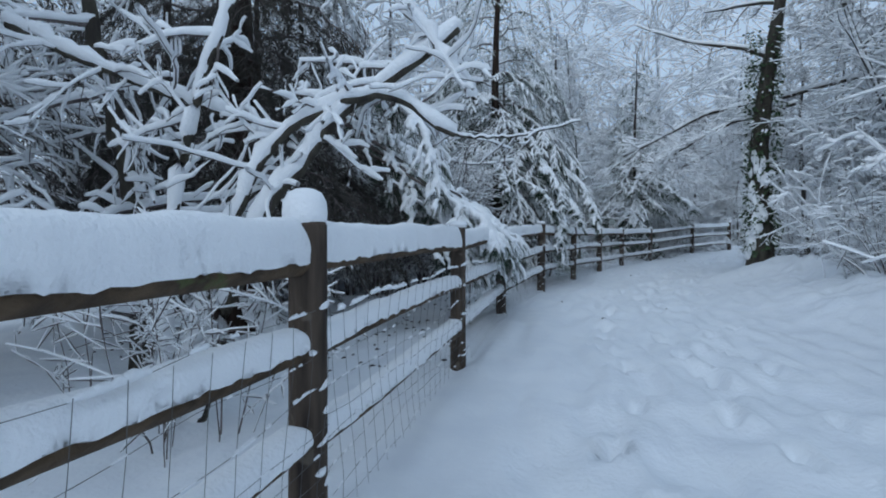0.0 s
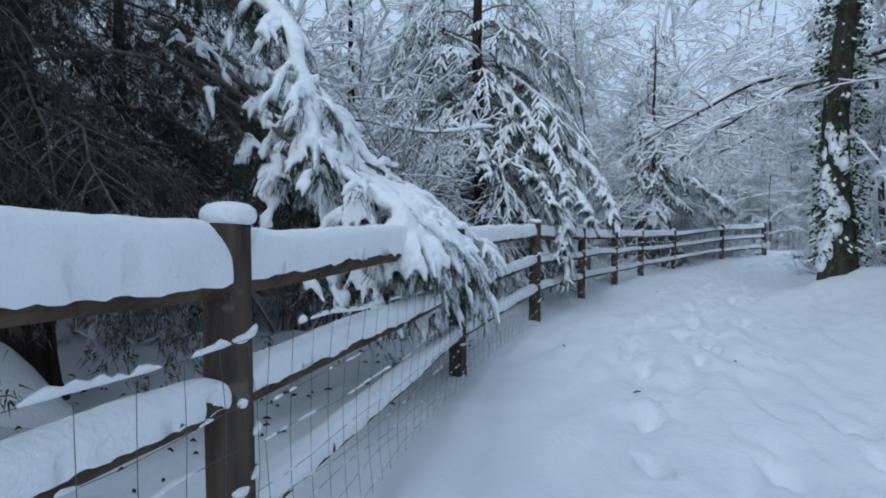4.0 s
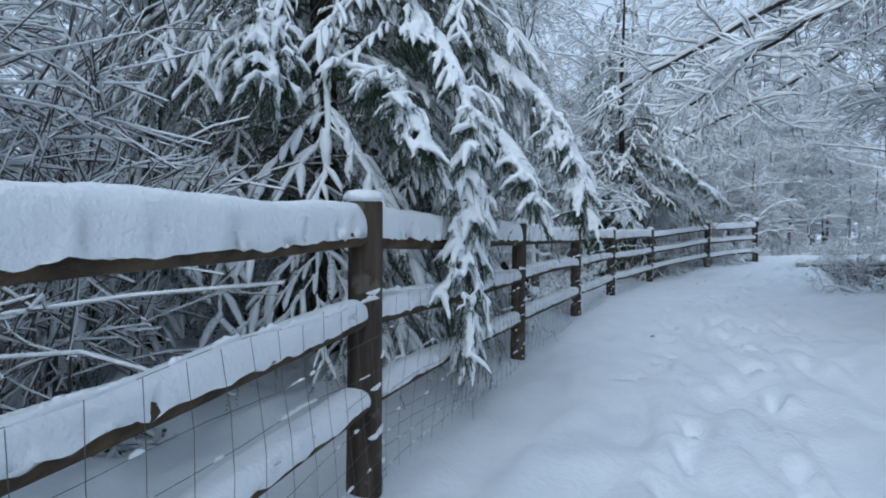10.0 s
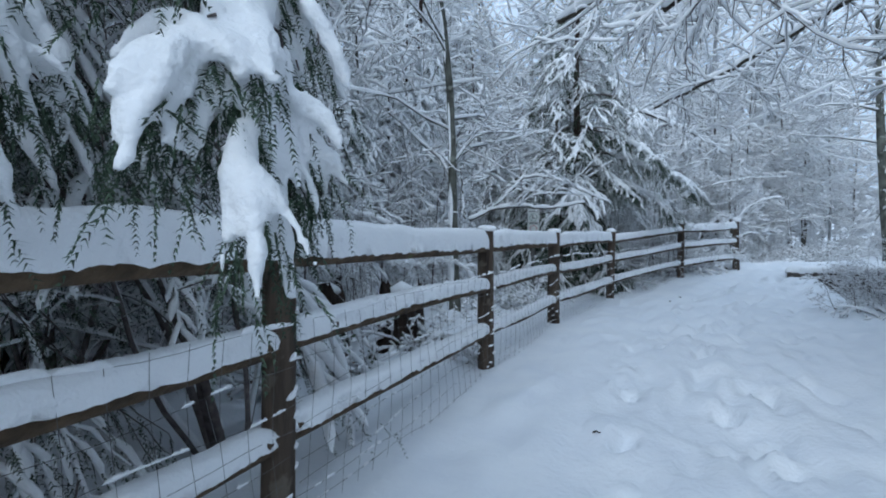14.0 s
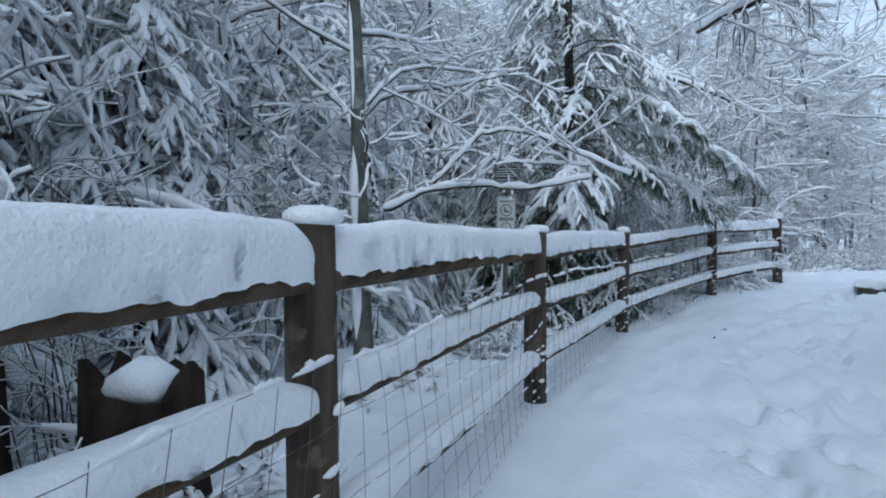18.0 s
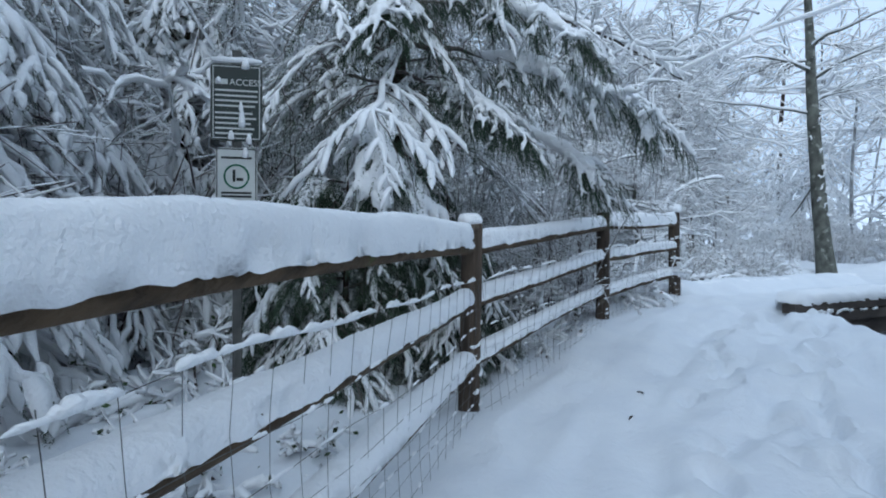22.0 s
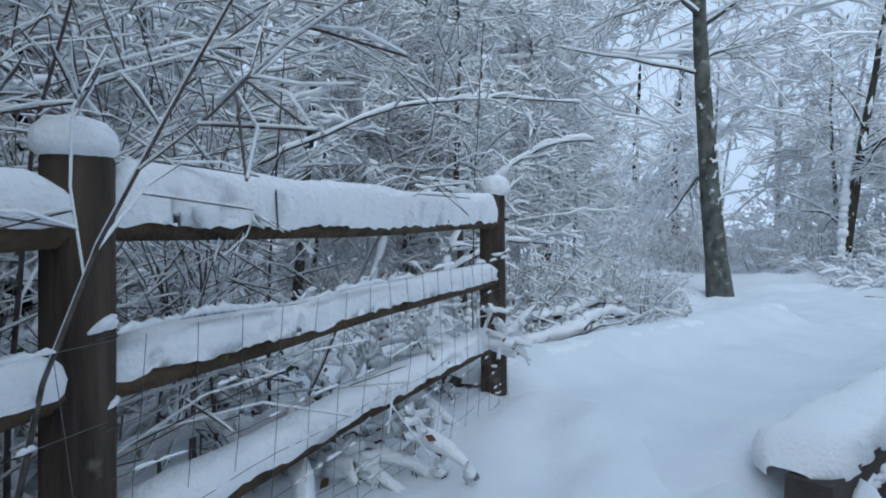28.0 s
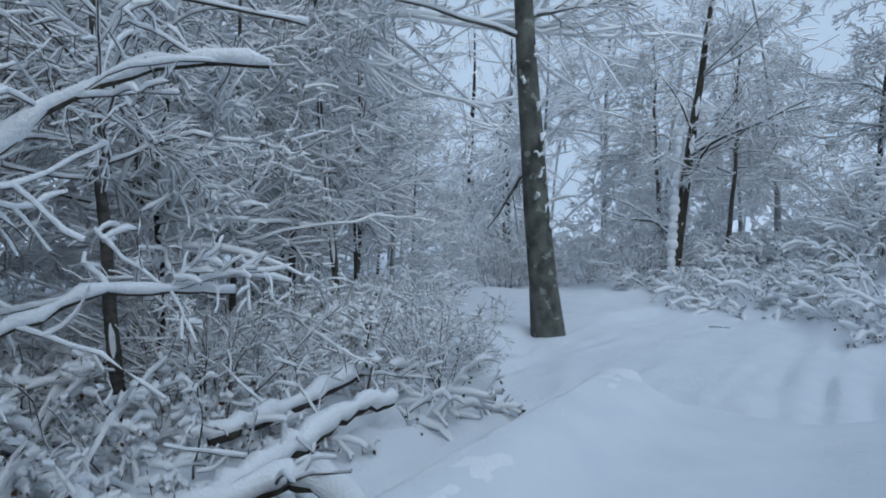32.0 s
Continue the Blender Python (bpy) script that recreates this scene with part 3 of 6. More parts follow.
def bough(g, P, bufs, width, load=1.0, fine=1.0, bare_to=0.25, hang=0.6, twigs=True, needle=1.0, snow_p=0.93, size=1.0, near=False):
    """A conifer bough along the spine P: side sprays, snow on top, needles below."""
    snow, green, wood = bufs
    n = len(P)
    s = np.linspace(0, 1, n)
    L = np.linalg.norm(np.diff(P, axis=0), axis=1).sum()
    sweep(wood, P, 0.005 + 0.014 * L / 2.5 * (1 - s), 4)
    dirs = norm(np.gradient(P, axis=0))
    m = max(6, int(L * 9 * fine))
    t = np.sort(g.uniform(0.1, 1.0, m))
    t[-1] = 1.0
    sgn = np.where(np.arange(m) % 2, 1.0, -1.0)
    at = lambda A: np.stack([np.interp(t, s, A[:, c]) for c in range(3)], -1)
    base, dt = at(P), norm(at(dirs))
    flat_side = norm(np.cross(dt, Z) + 1e-6)
    ln = width * g.uniform(0.65, 1.15, m) * (0.35 + 0.9 * np.sin(np.clip(t * 0.85 + 0.12, 0, 1) * np.pi) ** 0.8) + 0.06
    ang = np.radians(g.uniform(28, 62, m))
    ang[-1] = 0.1
    bd = norm(dt * np.cos(ang)[:, None] + flat_side * (sgn * np.sin(ang))[:, None])
    q = np.array([0, 0.25, 0.5, 0.75, 0.93, 1.0])
    drp = g.uniform(0.35, 1.1, m) * hang
    B = base[:, None] + bd[:, None] * (ln[:, None] * q)[..., None] - Z * (ln * drp)[:, None, None] * (q ** 1.8)[None, :, None]
    B[:, 1:-1] += g.normal(0, 0.012, (m, 4, 3))
    sweep(wood, B, np.linspace(0.006, 0.002, 6)[None] + 0 * ln[:, None], 3)
    snowy = g.uniform(0, 1, m) < np.where(t < bare_to, 0.25 * snow_p, snow_p)
    RR = (0.018 + 0.035 * ln)[:, None] * np.array([0.8, 1.05, 1.05, 1.0, 0.75, 0.1]) * g.uniform(0.65, 1.35, (m, 6)) * load
    if snowy.any():
        sweep(snow, B[snowy] + Z * 0.75 * RR[snowy][..., None], RR[snowy], 6, 0.85)
    sp = np.interp(s, [0, bare_to * 0.7, bare_to + 0.05, 0.9, 1], [0.03, 0.06, 0.9, 0.9, 0.15]) * (0.028 + 0.012 * L) * load * g.uniform(0.7, 1.3, n)
    if snow_p > 0:
        sweep(snow, P + Z * 0.6 * sp[:, None], sp, 9, 0.85)
    # short twigs off the side sprays
    if twigs:
        k3 = max(2, int(round((7 if near else 5) * fine)))
        u = np.clip((np.arange(k3)[None] + g.uniform(0.2, 1.0, (m, k3))) / k3, 0, 0.98)
        idx = np.arange(m)[:, None]
        f = u * 5
        a0 = np.minimum(f.astype(int), 4)
        p3 = B[idx, a0] + (B[idx, a0 + 1] - B[idx, a0]) * (f - a0)[..., None]
        lat = norm(np.cross(bd, Z) + 1e-6)[:, None] * np.where(np.arange(k3) % 2, 1.0, -1.0)[None, :, None]
        d3 = norm(bd[:, None] * 0.8 + lat * g.uniform(0.5, 1.0, (m, k3, 1)) - Z * g.uniform(0.1, 0.9, (m, k3, 1)) * hang)
        l3 = (0.25 * ln[:, None] + 0.05) * g.uniform(0.6, 1.2, (m, k3))
        q3 = np.array([0, 0.45, 0.88, 1.0])
        C = p3[:, :, None] + d3[:, :, None] * (l3[..., None] * q3)[..., None] - Z * (l3 * 0.35)[..., None, None] * (q3 ** 2)[:, None]
        C = C.reshape(-1, 4, 3)
        keep = (np.repeat(snowy, k3)) & (g.uniform(0, 1, m * k3) < 0.85)
        R3 = (0.012 + 0.10 * l3.reshape(-1, 1)) * np.array([0.8, 1.1, 0.85, 0.08]) * g.uniform(0.65, 1.3, (m * k3, 4)) * (load + 0.45 if near else load)
        if keep.any():
            sweep(snow, C[keep] + Z * 0.75 * R3[keep][..., None], R3[keep], 5 if near else 4, 0.75)
        if near:
            C0 = np.concatenate([C[:, 0], C[:, 2]])
            d0 = np.concatenate([d3.reshape(-1, 3)] * 2)
            shoots(g, green, C0 - Z * 0.012, norm(d0 + g.normal(0, 0.3, d0.shape) - Z * g.uniform(0.2, 1.2, (len(d0), 1))), 0.06, 0.06 + 0.1 * needle, 7, 0.028, 0.0036)
            return
        nn = int(round(8 * needle))
        src = np.concatenate([C.reshape(-1, 3)] * nn + [B.reshape(-1, 3)] * 4)
        dirs3 = np.concatenate([np.repeat(d3.reshape(-1, 3), 4, 0)] * nn + [np.repeat(bd, 6, 0)] * 4)
    else:
        nn = max(1, int(round(4 * needle)))
        src = np.concatenate([B.reshape(-1, 3)] * nn)
        dirs3 = np.concatenate([np.repeat(bd, 6, 0)] * nn)
    m2 = len(src)
    src = src + g.normal(0, 0.02, (m2, 3)) - Z * g.uniform(0, 0.03, (m2, 1))
    dd = norm(dirs3 * g.uniform(0.3, 1.1, (m2, 1)) + g.normal(0, 0.4, (m2, 3)) - Z * g.uniform(0.15, 1.0, (m2, 1)) * (0.4 + hang))
    nl = size * g.uniform(0.025, 0.065, (m2, 1)) * (1 if twigs else 1.4)
    wv = norm(np.cross(dd, g.normal(0, 1, (m2, 3)))) * size * g.uniform(0.002, 0.0045, (m2, 1)) * (1 if twigs else 1.8)
    green.add(np.stack([src - wv, src + wv, src + dd * nl], -2), None, np.arange(m2 * 3).reshape(-1, 3))


def shoots(g, green, src, d, lo, hi, pairs, needle=0.026, wide=0.0032):
    """Short shoots from src along d, each set with two rows of needles."""
    m = len(src)
    ln = g.uniform(lo, hi, (m, 1, 1))
    side = norm(np.cross(d, g.normal(0, 1, (m, 3))))
    u = (np.arange(pairs) + 0.5) / pairs
    sag = np.array([0, 0, -0.25]) * (u ** 2)[None, :, None]
    base = src[:, None] + (d[:, None] * u[None, :, None] + sag) * ln
    for sg in (1.0, -1.0):
        nd = norm(d[:, None] * 0.8 + sg * side[:, None] * 0.75 + g.normal(0, 0.22, (m, pairs, 3)))
        nl = needle * g.uniform(0.7, 1.25, (m, pairs, 1)) * (1 - 0.45 * u)[None, :, None]
        w = norm(np.cross(nd, Z + g.normal(0, 0.4, (m, pairs, 3)))) * wide
        green.add(np.stack([base - w, base + w, base + nd * nl], -2), None, np.arange(m * pairs * 3).reshape(-1, 3))


def hero_bough(g, W, bufs, width, load, fine=1.0, hang=0.6, across=None, bare_to=0.15, shoot=(0.06, 0.13), finger=0.14, spine=1.0):
    """A near bough: drooping side sprays under a lumpy blanket of snow with hanging fingers, needles showing beneath."""
    snow, green, wood = bufs
    n = len(W)
    s = np.linspace(0, 1, n)
    L = np.linalg.norm(np.diff(W, axis=0), axis=1).sum()
    sweep(wood, W, 0.006 + 0.008 * L * (1 - s), 5)
    m = max(10, int(L * 15 * fine))
    t = np.sort(g.uniform(0.04, 1.0, m))
    t[-1] = 1.0
    at = lambda A: np.stack([np.interp(t, s, A[:, c]) for c in range(3)], -1)
    base, dt = at(W), norm(at(norm(np.gradient(W, axis=0))))
    ref = np.cross(dt, Z) if across is None else np.array(across, float)[None] - dt * (dt @ np.array(across, float))[:, None]
    flat_side = norm(norm(ref + 1e-6) + g.normal(0, 0.3, (m, 3)))
    sgn = np.where(np.arange(m) % 2, 1.0, -1.0)
    ln = width * g.uniform(0.5, 1.15, m) * (0.3 + 0.85 * np.sin(np.clip(t * 0.78 + 0.14, 0, 1) * np.pi)) + 0.05
    ang = np.radians(g.uniform(35, 75, m))
    ang[-1] = 0.1
    bd = norm(dt * np.cos(ang)[:, None] + flat_side * (sgn * np.sin(ang))[:, None])
    q = np.array([0, 0.18, 0.38, 0.58, 0.76, 0.9, 1.0])
    drp = g.uniform(0.3, 1.0, m) * hang
    tail = g.uniform(0.15, 1.0, m) * finger
    B = base[:, None] + bd[:, None] * (ln[:, None] * q ** 0.9)[..., None] - Z * ((ln * drp)[:, None] * q ** 1.8 + tail[:, None] * np.clip((q - 0.6) / 0.4, 0, 1) ** 1.5)[..., None]
    B[:, 1:-1] += g.normal(0, 0.012, (m, 5, 3))
    sweep(wood, B, np.linspace(0.006, 0.002, 7)[None] + 0 * ln[:, None], 3)
    here = g.uniform(0, 1, m) < np.where(t < bare_to, 0.3, 0.93)
    R = (0.017 + 0.045 * ln)[:, None] * np.array([0.9, 1.0, 1.1, 1.1, 0.95, 0.7, 0.3]) * g.uniform(0.45, 1.5, (m, 7)) * load
    R *= np.where(g.uniform(0, 1, (m, 7)) < 0.16, 0.3, 1.0)
    blobs(snow, (B + Z * 0.7 * R[..., None])[here], R[here], 8, 0.85)
    sp = np.interp(s, [0, bare_to * 0.7, bare_to + 0.05, 0.85, 1], [0.05, 0.1, 1, 0.9, 0.3]) * (0.03 + 0.012 * L) * load * spine * g.uniform(0.7, 1.35, n)
    blobs(snow, W + Z * 0.5 * sp[:, None], sp, 9, 0.8)
    # lumps and small hanging fingers
    k = m * 5
    i, f = g.integers(0, m, k), g.uniform(0.1, 5.4, k)
    a0 = f.astype(int)
    P = B[i, a0] + (B[i, a0 + 1] - B[i, a0]) * (f - a0)[:, None]
    ok = here[i]
    out = norm(bd[i] * 0.6 + np.cross(bd[i], Z) * g.normal(0, 0.8, (k, 1)) - Z * g.uniform(0.1, 0.7, (k, 1)))
    fl = g.uniform(0.05, 0.16, (k, 1)) * (0.6 + 0.6 * load)
    C = P[:, None] + out[:, None] * fl[:, None] * np.array([0, 0.35, 0.7, 1.0])[None, :, None] - Z * (fl * 0.35)[:, None] * np.array([0, 0.1, 0.4, 1.0])[None, :, None]
    RC = g.uniform(0.014, 0.034, (k, 1)) * np.array([1.0, 1.15, 0.95, 0.45]) * load
    blobs(snow, (C + Z * 0.5 * RC[..., None])[ok], RC[ok], 6, 0.9)
    # needle shoots below and around the snow
    src = np.concatenate([P, C[:, 1], C[:, 2], C[:, 3], B.reshape(-1, 3)])
    d0 = np.concatenate([out, out, out, out, np.repeat(bd, 7, 0)])
    src = src + g.normal(0, 0.012, src.shape) - Z * g.uniform(0.025, 0.075, (len(src), 1)) * load
    dd = norm(d0 * 0.7 + g.normal(0, 0.3, src.shape) - Z * g.uniform(0.5, 1.5, (len(src), 1)))
    shoots(g, green, src, dd, shoot[0], shoot[1], max(8, int(shoot[1] * 130)), 0.019, 0.0022)


def arc(p0, p1, rise, n=9, g=None, wob=0.03, fall=1.7):
    """A bough's spine from p0, bowing up by rise, to p1."""
    p0, p1 = np.array(p0, float), np.array(p1, float)
    s = np.linspace(0, 1, n)[:, None]
    P = p0 + (p1 - p0) * s
    flatp = p0 + (p1 - p0) * np.array([1, 1, 0]) * s ** 0.8
    P[:, :2] = flatp[:, :2]
    P[:, 2:] = p0[2] + (p1[2] - p0[2]) * s ** fall + rise * np.sin(np.pi * s) * (1 - 0.5 * s)
    if g is not None:
        P[1:-1] += g.normal(0, wob, (n - 2, 3))
    return P


LUMPS = bpy.data.textures.new("lumps", "CLOUDS")
LUMPS.noise_scale, LUMPS.noise_depth = 0.055, 2


def conifer(seed, height, r, low, spread, label, m=None, droop=0.6, load=1.0, density=6.0, fine=1.0, name="conifer", needles=None, heroes=(), twigs=True, width=0.3, hang=0.6, bare=0.25, needle=1.0, snow_p=0.93, hero_bare=0.15, voxel=0.019, clear_z=0.0, size=1.0, hero_fine=1.0, hero_gain=1.2, hero_hang=0.45, spine=1.0, across=None, shoot=(0.05, 0.11), finger=0.06, min_tip=None, near=False):
    g = np.random.default_rng(seed)
    ob = thing(name, label, "tree", m)
    b = Buf()
    zs = np.concatenate([[-0.4, 0.0, 0.15, 0.4], np.linspace(0.9, height, 9)])
    rr = r * (1 - zs / height * 0.92).clip(0.03, 1.2)
    rr[0:4] *= (1.6, 1.32, 1.14, 1.05)
    sweep(b, np.stack([0.04 * np.sin(zs), 0.04 * np.cos(zs * 0.7), zs], -1), rr, 16)
    part("trunk", b.mesh("trunk", BARK_RED), ob)
    bufs = (Buf(), Buf(), Buf())
    q, z0 = 0, low
    while z0 < height - 0.3:
        az = q * 2.399 + g.uniform(-0.5, 0.5)
        L = spread * (1 - 0.88 * (z0 / height)) * g.uniform(0.65, 1.1) + 0.2
        o = np.array([math.cos(az), math.sin(az), 0])
        P = arc((0, 0, z0), o * L * 0.92 + Z * (z0 - droop * L * g.uniform(0.6, 1.2)), 0.16 * L, 9, g)
        if clear_z and side_of(m.translation.x + 1.15 * P[-1, 0], m.translation.y + 1.15 * P[-1, 1]) > -0.5:
            if z0 > clear_z + 1.2:
                P[:, 2] += max(0.0, clear_z + 0.4 - P[-1, 2]) * np.linspace(0, 1, 9) ** 1.3
            while side_of(m.translation.x + 1.2 * P[-1, 0], m.translation.y + 1.2 * P[-1, 1]) > (-0.35 if z0 < clear_z + 1.2 else 0.5):
                P[:, :2] *= 0.9
                L *= 0.93
        if min_tip is not None:
            P[:, 2] += max(0.0, min_tip - P[-1, 2]) * np.linspace(0, 1, 9) ** 1.3
        bough(g, P, bufs, width * L, load * g.uniform(0.8, 1.15), fine if z0 < 5 else fine * 0.55, bare, hang, twigs and z0 < 6, needle, snow_p=snow_p if z0 < 5 else 0.9, size=size, near=near and z0 < 5)
        z0 += 1 / density * g.uniform(0.6, 1.4) * (1 if z0 < 5 else 1.8)
        q += 1
    if heroes:
        pad, fresh = Buf(), Buf()
        for *way, wd, ld in heroes:
            W = np.array(way, float)
            t = np.linspace(0, len(W) - 1, 12)
            W = np.stack([np.interp(t, np.arange(len(W)), W[:, c]) for c in range(3)], -1)
            W[1:-1] = 0.25 * W[:-2] + 0.5 * W[1:-1] + 0.25 * W[2:]
            W[1:-1] += g.normal(0, 0.015, (10, 3))
            hero_bough(g, W, (pad, fresh, bufs[2]), wd, ld * hero_gain, hero_fine, hero_hang, across, hero_bare, shoot, finger, spine)
        tagged(part("green_spray", fresh.mesh("green_spray", NEEDLE, False), ob, "dark green needles under the snow"), kind="stuff")
        ps = part("bough_snow", pad.mesh("bough_snow", SNOW), ob, "thick blanket of snow lying on drooping boughs")
        rm = ps.modifiers.new("fuse", "REMESH")
        rm.mode, rm.voxel_size, rm.use_smooth_shade = "VOXEL", voxel, True
        sm = ps.modifiers.new("soften", "SMOOTH")
        sm.factor, sm.iterations = 0.5, 5 if spine > 1.5 else 2
        ds = ps.modifiers.new("lumps", "DISPLACE")
        ds.texture, ds.strength, ds.mid_level = LUMPS, 0.022, 0.5
    snow, green, wood = bufs
    for nm, bf, mat, lb in (("bough_wood", wood, TWIG, "thin brown boughs"), ("foliage", green, needles or NEEDLE, "dark green drooping sprays"), ("snow_cover", snow, SNOW, "heavy snow bending the boughs")):
        tagged(part(nm, bf.mesh(nm, mat, nm != "foliage"), ob, lb), kind="stuff")
    return ob


def put(ob, x, y, turn=0.0, size=1.0, dz=0.0, lean=0.0):
    return copy_thing(ob, pose(x, y, gz(x, y) + dz, lean, 0, turn) @ Matrix.Scale(size, 4))


def at(x, y, dz=0.0):
    return pose(x, y, gz(x, y) + dz)


# the big conifer whose boughs lie over the fence
cx0, cy0 = -2.9, 8.2
z0 = gz(cx0, cy0)
rel = lambda x, y, z: (x - cx0, y - cy0, z - z0)
HER = [(rel(-1.9, 8.7, 3.1), rel(-0.4, 8.6, 2.4), rel(0.3, 8.5, 1.62), rel(1.1, 8.75, 1.12), 0.42, 1.0), (rel(-1.6, 8.5, 2.9), rel(-0.3, 8.45, 2.1), rel(0.35, 8.4, 1.45), rel(0.95, 8.35, 0.95), 0.42, 1.0),
       (rel(-1.5, 8.4, 2.7), rel(-0.2, 8.2, 1.95), rel(0.35, 8.15, 1.35), rel(0.75, 8.05, 0.85), 0.42, 1.0), (rel(-1.3, 8.3, 2.5), rel(-0.3, 8.0, 1.85), rel(0.1, 7.8, 1.35), rel(0.38, 7.65, 0.9), 0.42, 1.05),
       (rel(-1.2, 8.2, 2.3), rel(-0.4, 7.8, 1.7), rel(0.0, 7.5, 1.3), rel(0.22, 7.3, 0.95), 0.38, 1.0), (rel(-1.6, 8.9, 2.8), rel(-0.1, 9.1, 1.9), rel(0.9, 9.4, 1.1), 0.36, 1.0),
       (rel(-1.0, 8.3, 1.9), rel(0.1, 8.1, 1.3), rel(0.6, 7.95, 0.75), 0.34, 1.0), (rel(-0.6, 8.1, 2.1), rel(0.3, 7.6, 1.52), rel(0.6, 7.4, 1.3), rel(0.72, 7.32, 1.08), 0.28, 1.0), (rel(-0.5, 8.2, 2.1), rel(0.4, 7.95, 1.52), rel(0.74, 7.75, 1.25), rel(0.84, 7.7, 1.04), 0.28, 1.0),
       (rel(0.1, 8.3, 1.8), rel(0.7, 8.2, 1.38), rel(0.93, 8.1, 1.05), 0.28, 1.0), (rel(-0.5, 7.8, 2.0), rel(0.25, 7.2, 1.52), rel(0.5, 7.0, 1.32), rel(0.6, 6.93, 1.18), 0.22, 0.95),
       (rel(-1.3, 8.2, 3.4), rel(-0.4, 7.6, 2.8), rel(-0.15, 7.35, 2.3), rel(-0.05, 7.25, 1.6), 0.24, 0.85),
       (rel(-0.6, 8.6, 2.1), rel(0.5, 8.9, 1.45), rel(1.08, 9.05, 0.92), 0.36, 1.05), (rel(-0.5, 8.3, 1.9), rel(0.6, 8.5, 1.35), rel(0.98, 8.5, 0.8), 0.32, 1.05)]
big_fir = conifer(11, 12, 0.36, 1.7, 3.3, "large dark conifer with thick trunk and snow-bent boughs", pose(cx0, cy0, z0), 0.45, 0.7, 12.0, 1.0, heroes=HER, bare=0.6, snow_p=0.0, hero_bare=0.25, needles=NEEDLE_BROWN, size=1.2, needle=1.4, hero_gain=1.0, clear_z=2.1, voxel=0.014, min_tip=1.35, spine=1.1)

b = Buf()
blobs(b, np.array([rel(-2.75, 7.95, 0.32), rel(-2.55, 7.8, 0.12), rel(-2.3, 7.7, -0.05), rel(-1.9, 7.6, -0.2)]), np.array([0.1, 0.2, 0.2, 0.12]), 12, 0.9)
part("root_snow", b.mesh("root_snow", SNOW), big_fir, "smooth snow draped over a root")

# hemlock that weeps over the fence
cx0, cy0 = 1.35, 14.6
z0 = gz(cx0, cy0)
HER = [(rel(1.7, 14.2, 3.4), rel(2.4, 12.9, 2.6), rel(2.56, 12.4, 1.95), rel(2.6, 12.37, 1.47), rel(2.58, 12.34, 1.1), 0.16, 0.95), (rel(2.5, 12.5, 1.5), rel(2.57, 12.36, 1.2), rel(2.58, 12.28, 0.85), rel(2.57, 12.2, 0.55), 0.3, 0.95), (rel(1.7, 14.4, 3.6), rel(2.9, 13.7, 2.7), rel(3.3, 13.2, 2.1), rel(3.42, 13.0, 1.75), rel(3.45, 12.85, 1.45), 0.26, 0.95),
       (rel(1.7, 14.2, 2.7), rel(2.6, 13.2, 2.2), rel(2.95, 12.8, 1.75), rel(3.06, 12.6, 1.38), 0.2, 0.9), (rel(1.3, 13.9, 2.9), rel(1.9, 12.4, 2.2), rel(2.15, 11.95, 1.95), rel(2.3, 11.75, 1.65), 0.13, 0.75),
       (rel(1.6, 14.8, 3.6), rel(2.8, 14.6, 2.6), rel(3.3, 14.2, 1.8), 0.26, 0.9), (rel(1.4, 14.4, 4.4), rel(2.1, 13.2, 3.2), rel(2.3, 12.8, 2.5), 0.24, 0.85), (rel(1.5, 14.4, 4.6), rel(2.5, 13.9, 3.5), rel(2.85, 13.6, 2.7), 0.24, 0.85),
       (rel(1.3, 14.2, 2.2), rel(1.9, 13.3, 1.7), rel(2.2, 12.9, 1.15), 0.24, 0.85), (rel(1.2, 14.2, 3.2), rel(1.3, 12.6, 2.5), rel(1.4, 12.1, 2.0), 0.2, 0.7)]
conifer(12, 11, 0.15, 0.9, 3.0, "hemlock with weeping boughs hanging over the fence", pose(cx0, cy0, z0), 0.42, 0.34, 14.0, 1.3, heroes=HER, needle=1.2, hang=0.8, bare=0.35, snow_p=0.46, hero_gain=0.8, hero_bare=0.15, clear_z=1.75, voxel=0.012, across=(0.41, 0.91, 0.0), finger=0.05, near=True, hero_hang=0.3)

# fir by the signs
cx0, cy0 = 8.05, 24.15
z0 = gz(cx0, cy0)
HER = [(rel(8.1, 24.1, 2.5), rel(7.8, 23.2, 2.25), rel(7.55, 22.75, 1.95), rel(7.5, 22.55, 1.6), 0.27, 1.3), (rel(8.1, 24.1, 2.0), rel(7.8, 23.3, 1.75), rel(7.75, 22.8, 1.5), rel(7.8, 22.5, 1.3), 0.24, 1.25), (rel(8.1, 24.1, 3.4), rel(7.7, 23.0, 3.1), rel(7.5, 22.7, 2.7), 0.3, 0.6),
       (rel(8.1, 24.1, 3.1), rel(8.9, 23.3, 2.75), rel(9.5, 22.75, 2.4), rel(9.85, 22.4, 2.1), 0.5, 0.8), (rel(8.1, 24.1, 2.6), rel(8.9, 23.6, 2.3), rel(9.5, 23.25, 1.95), rel(9.8, 23.1, 1.65), 0.42, 0.6),
       (rel(8.1, 24.1, 3.6), rel(8.7, 22.9, 3.1), rel(9.0, 22.3, 2.65), 0.4, 0.65), (rel(8.0, 24.1, 2.8), rel(8.4, 23.2, 2.4), rel(8.7, 22.7, 2.0), 0.36, 0.55)]
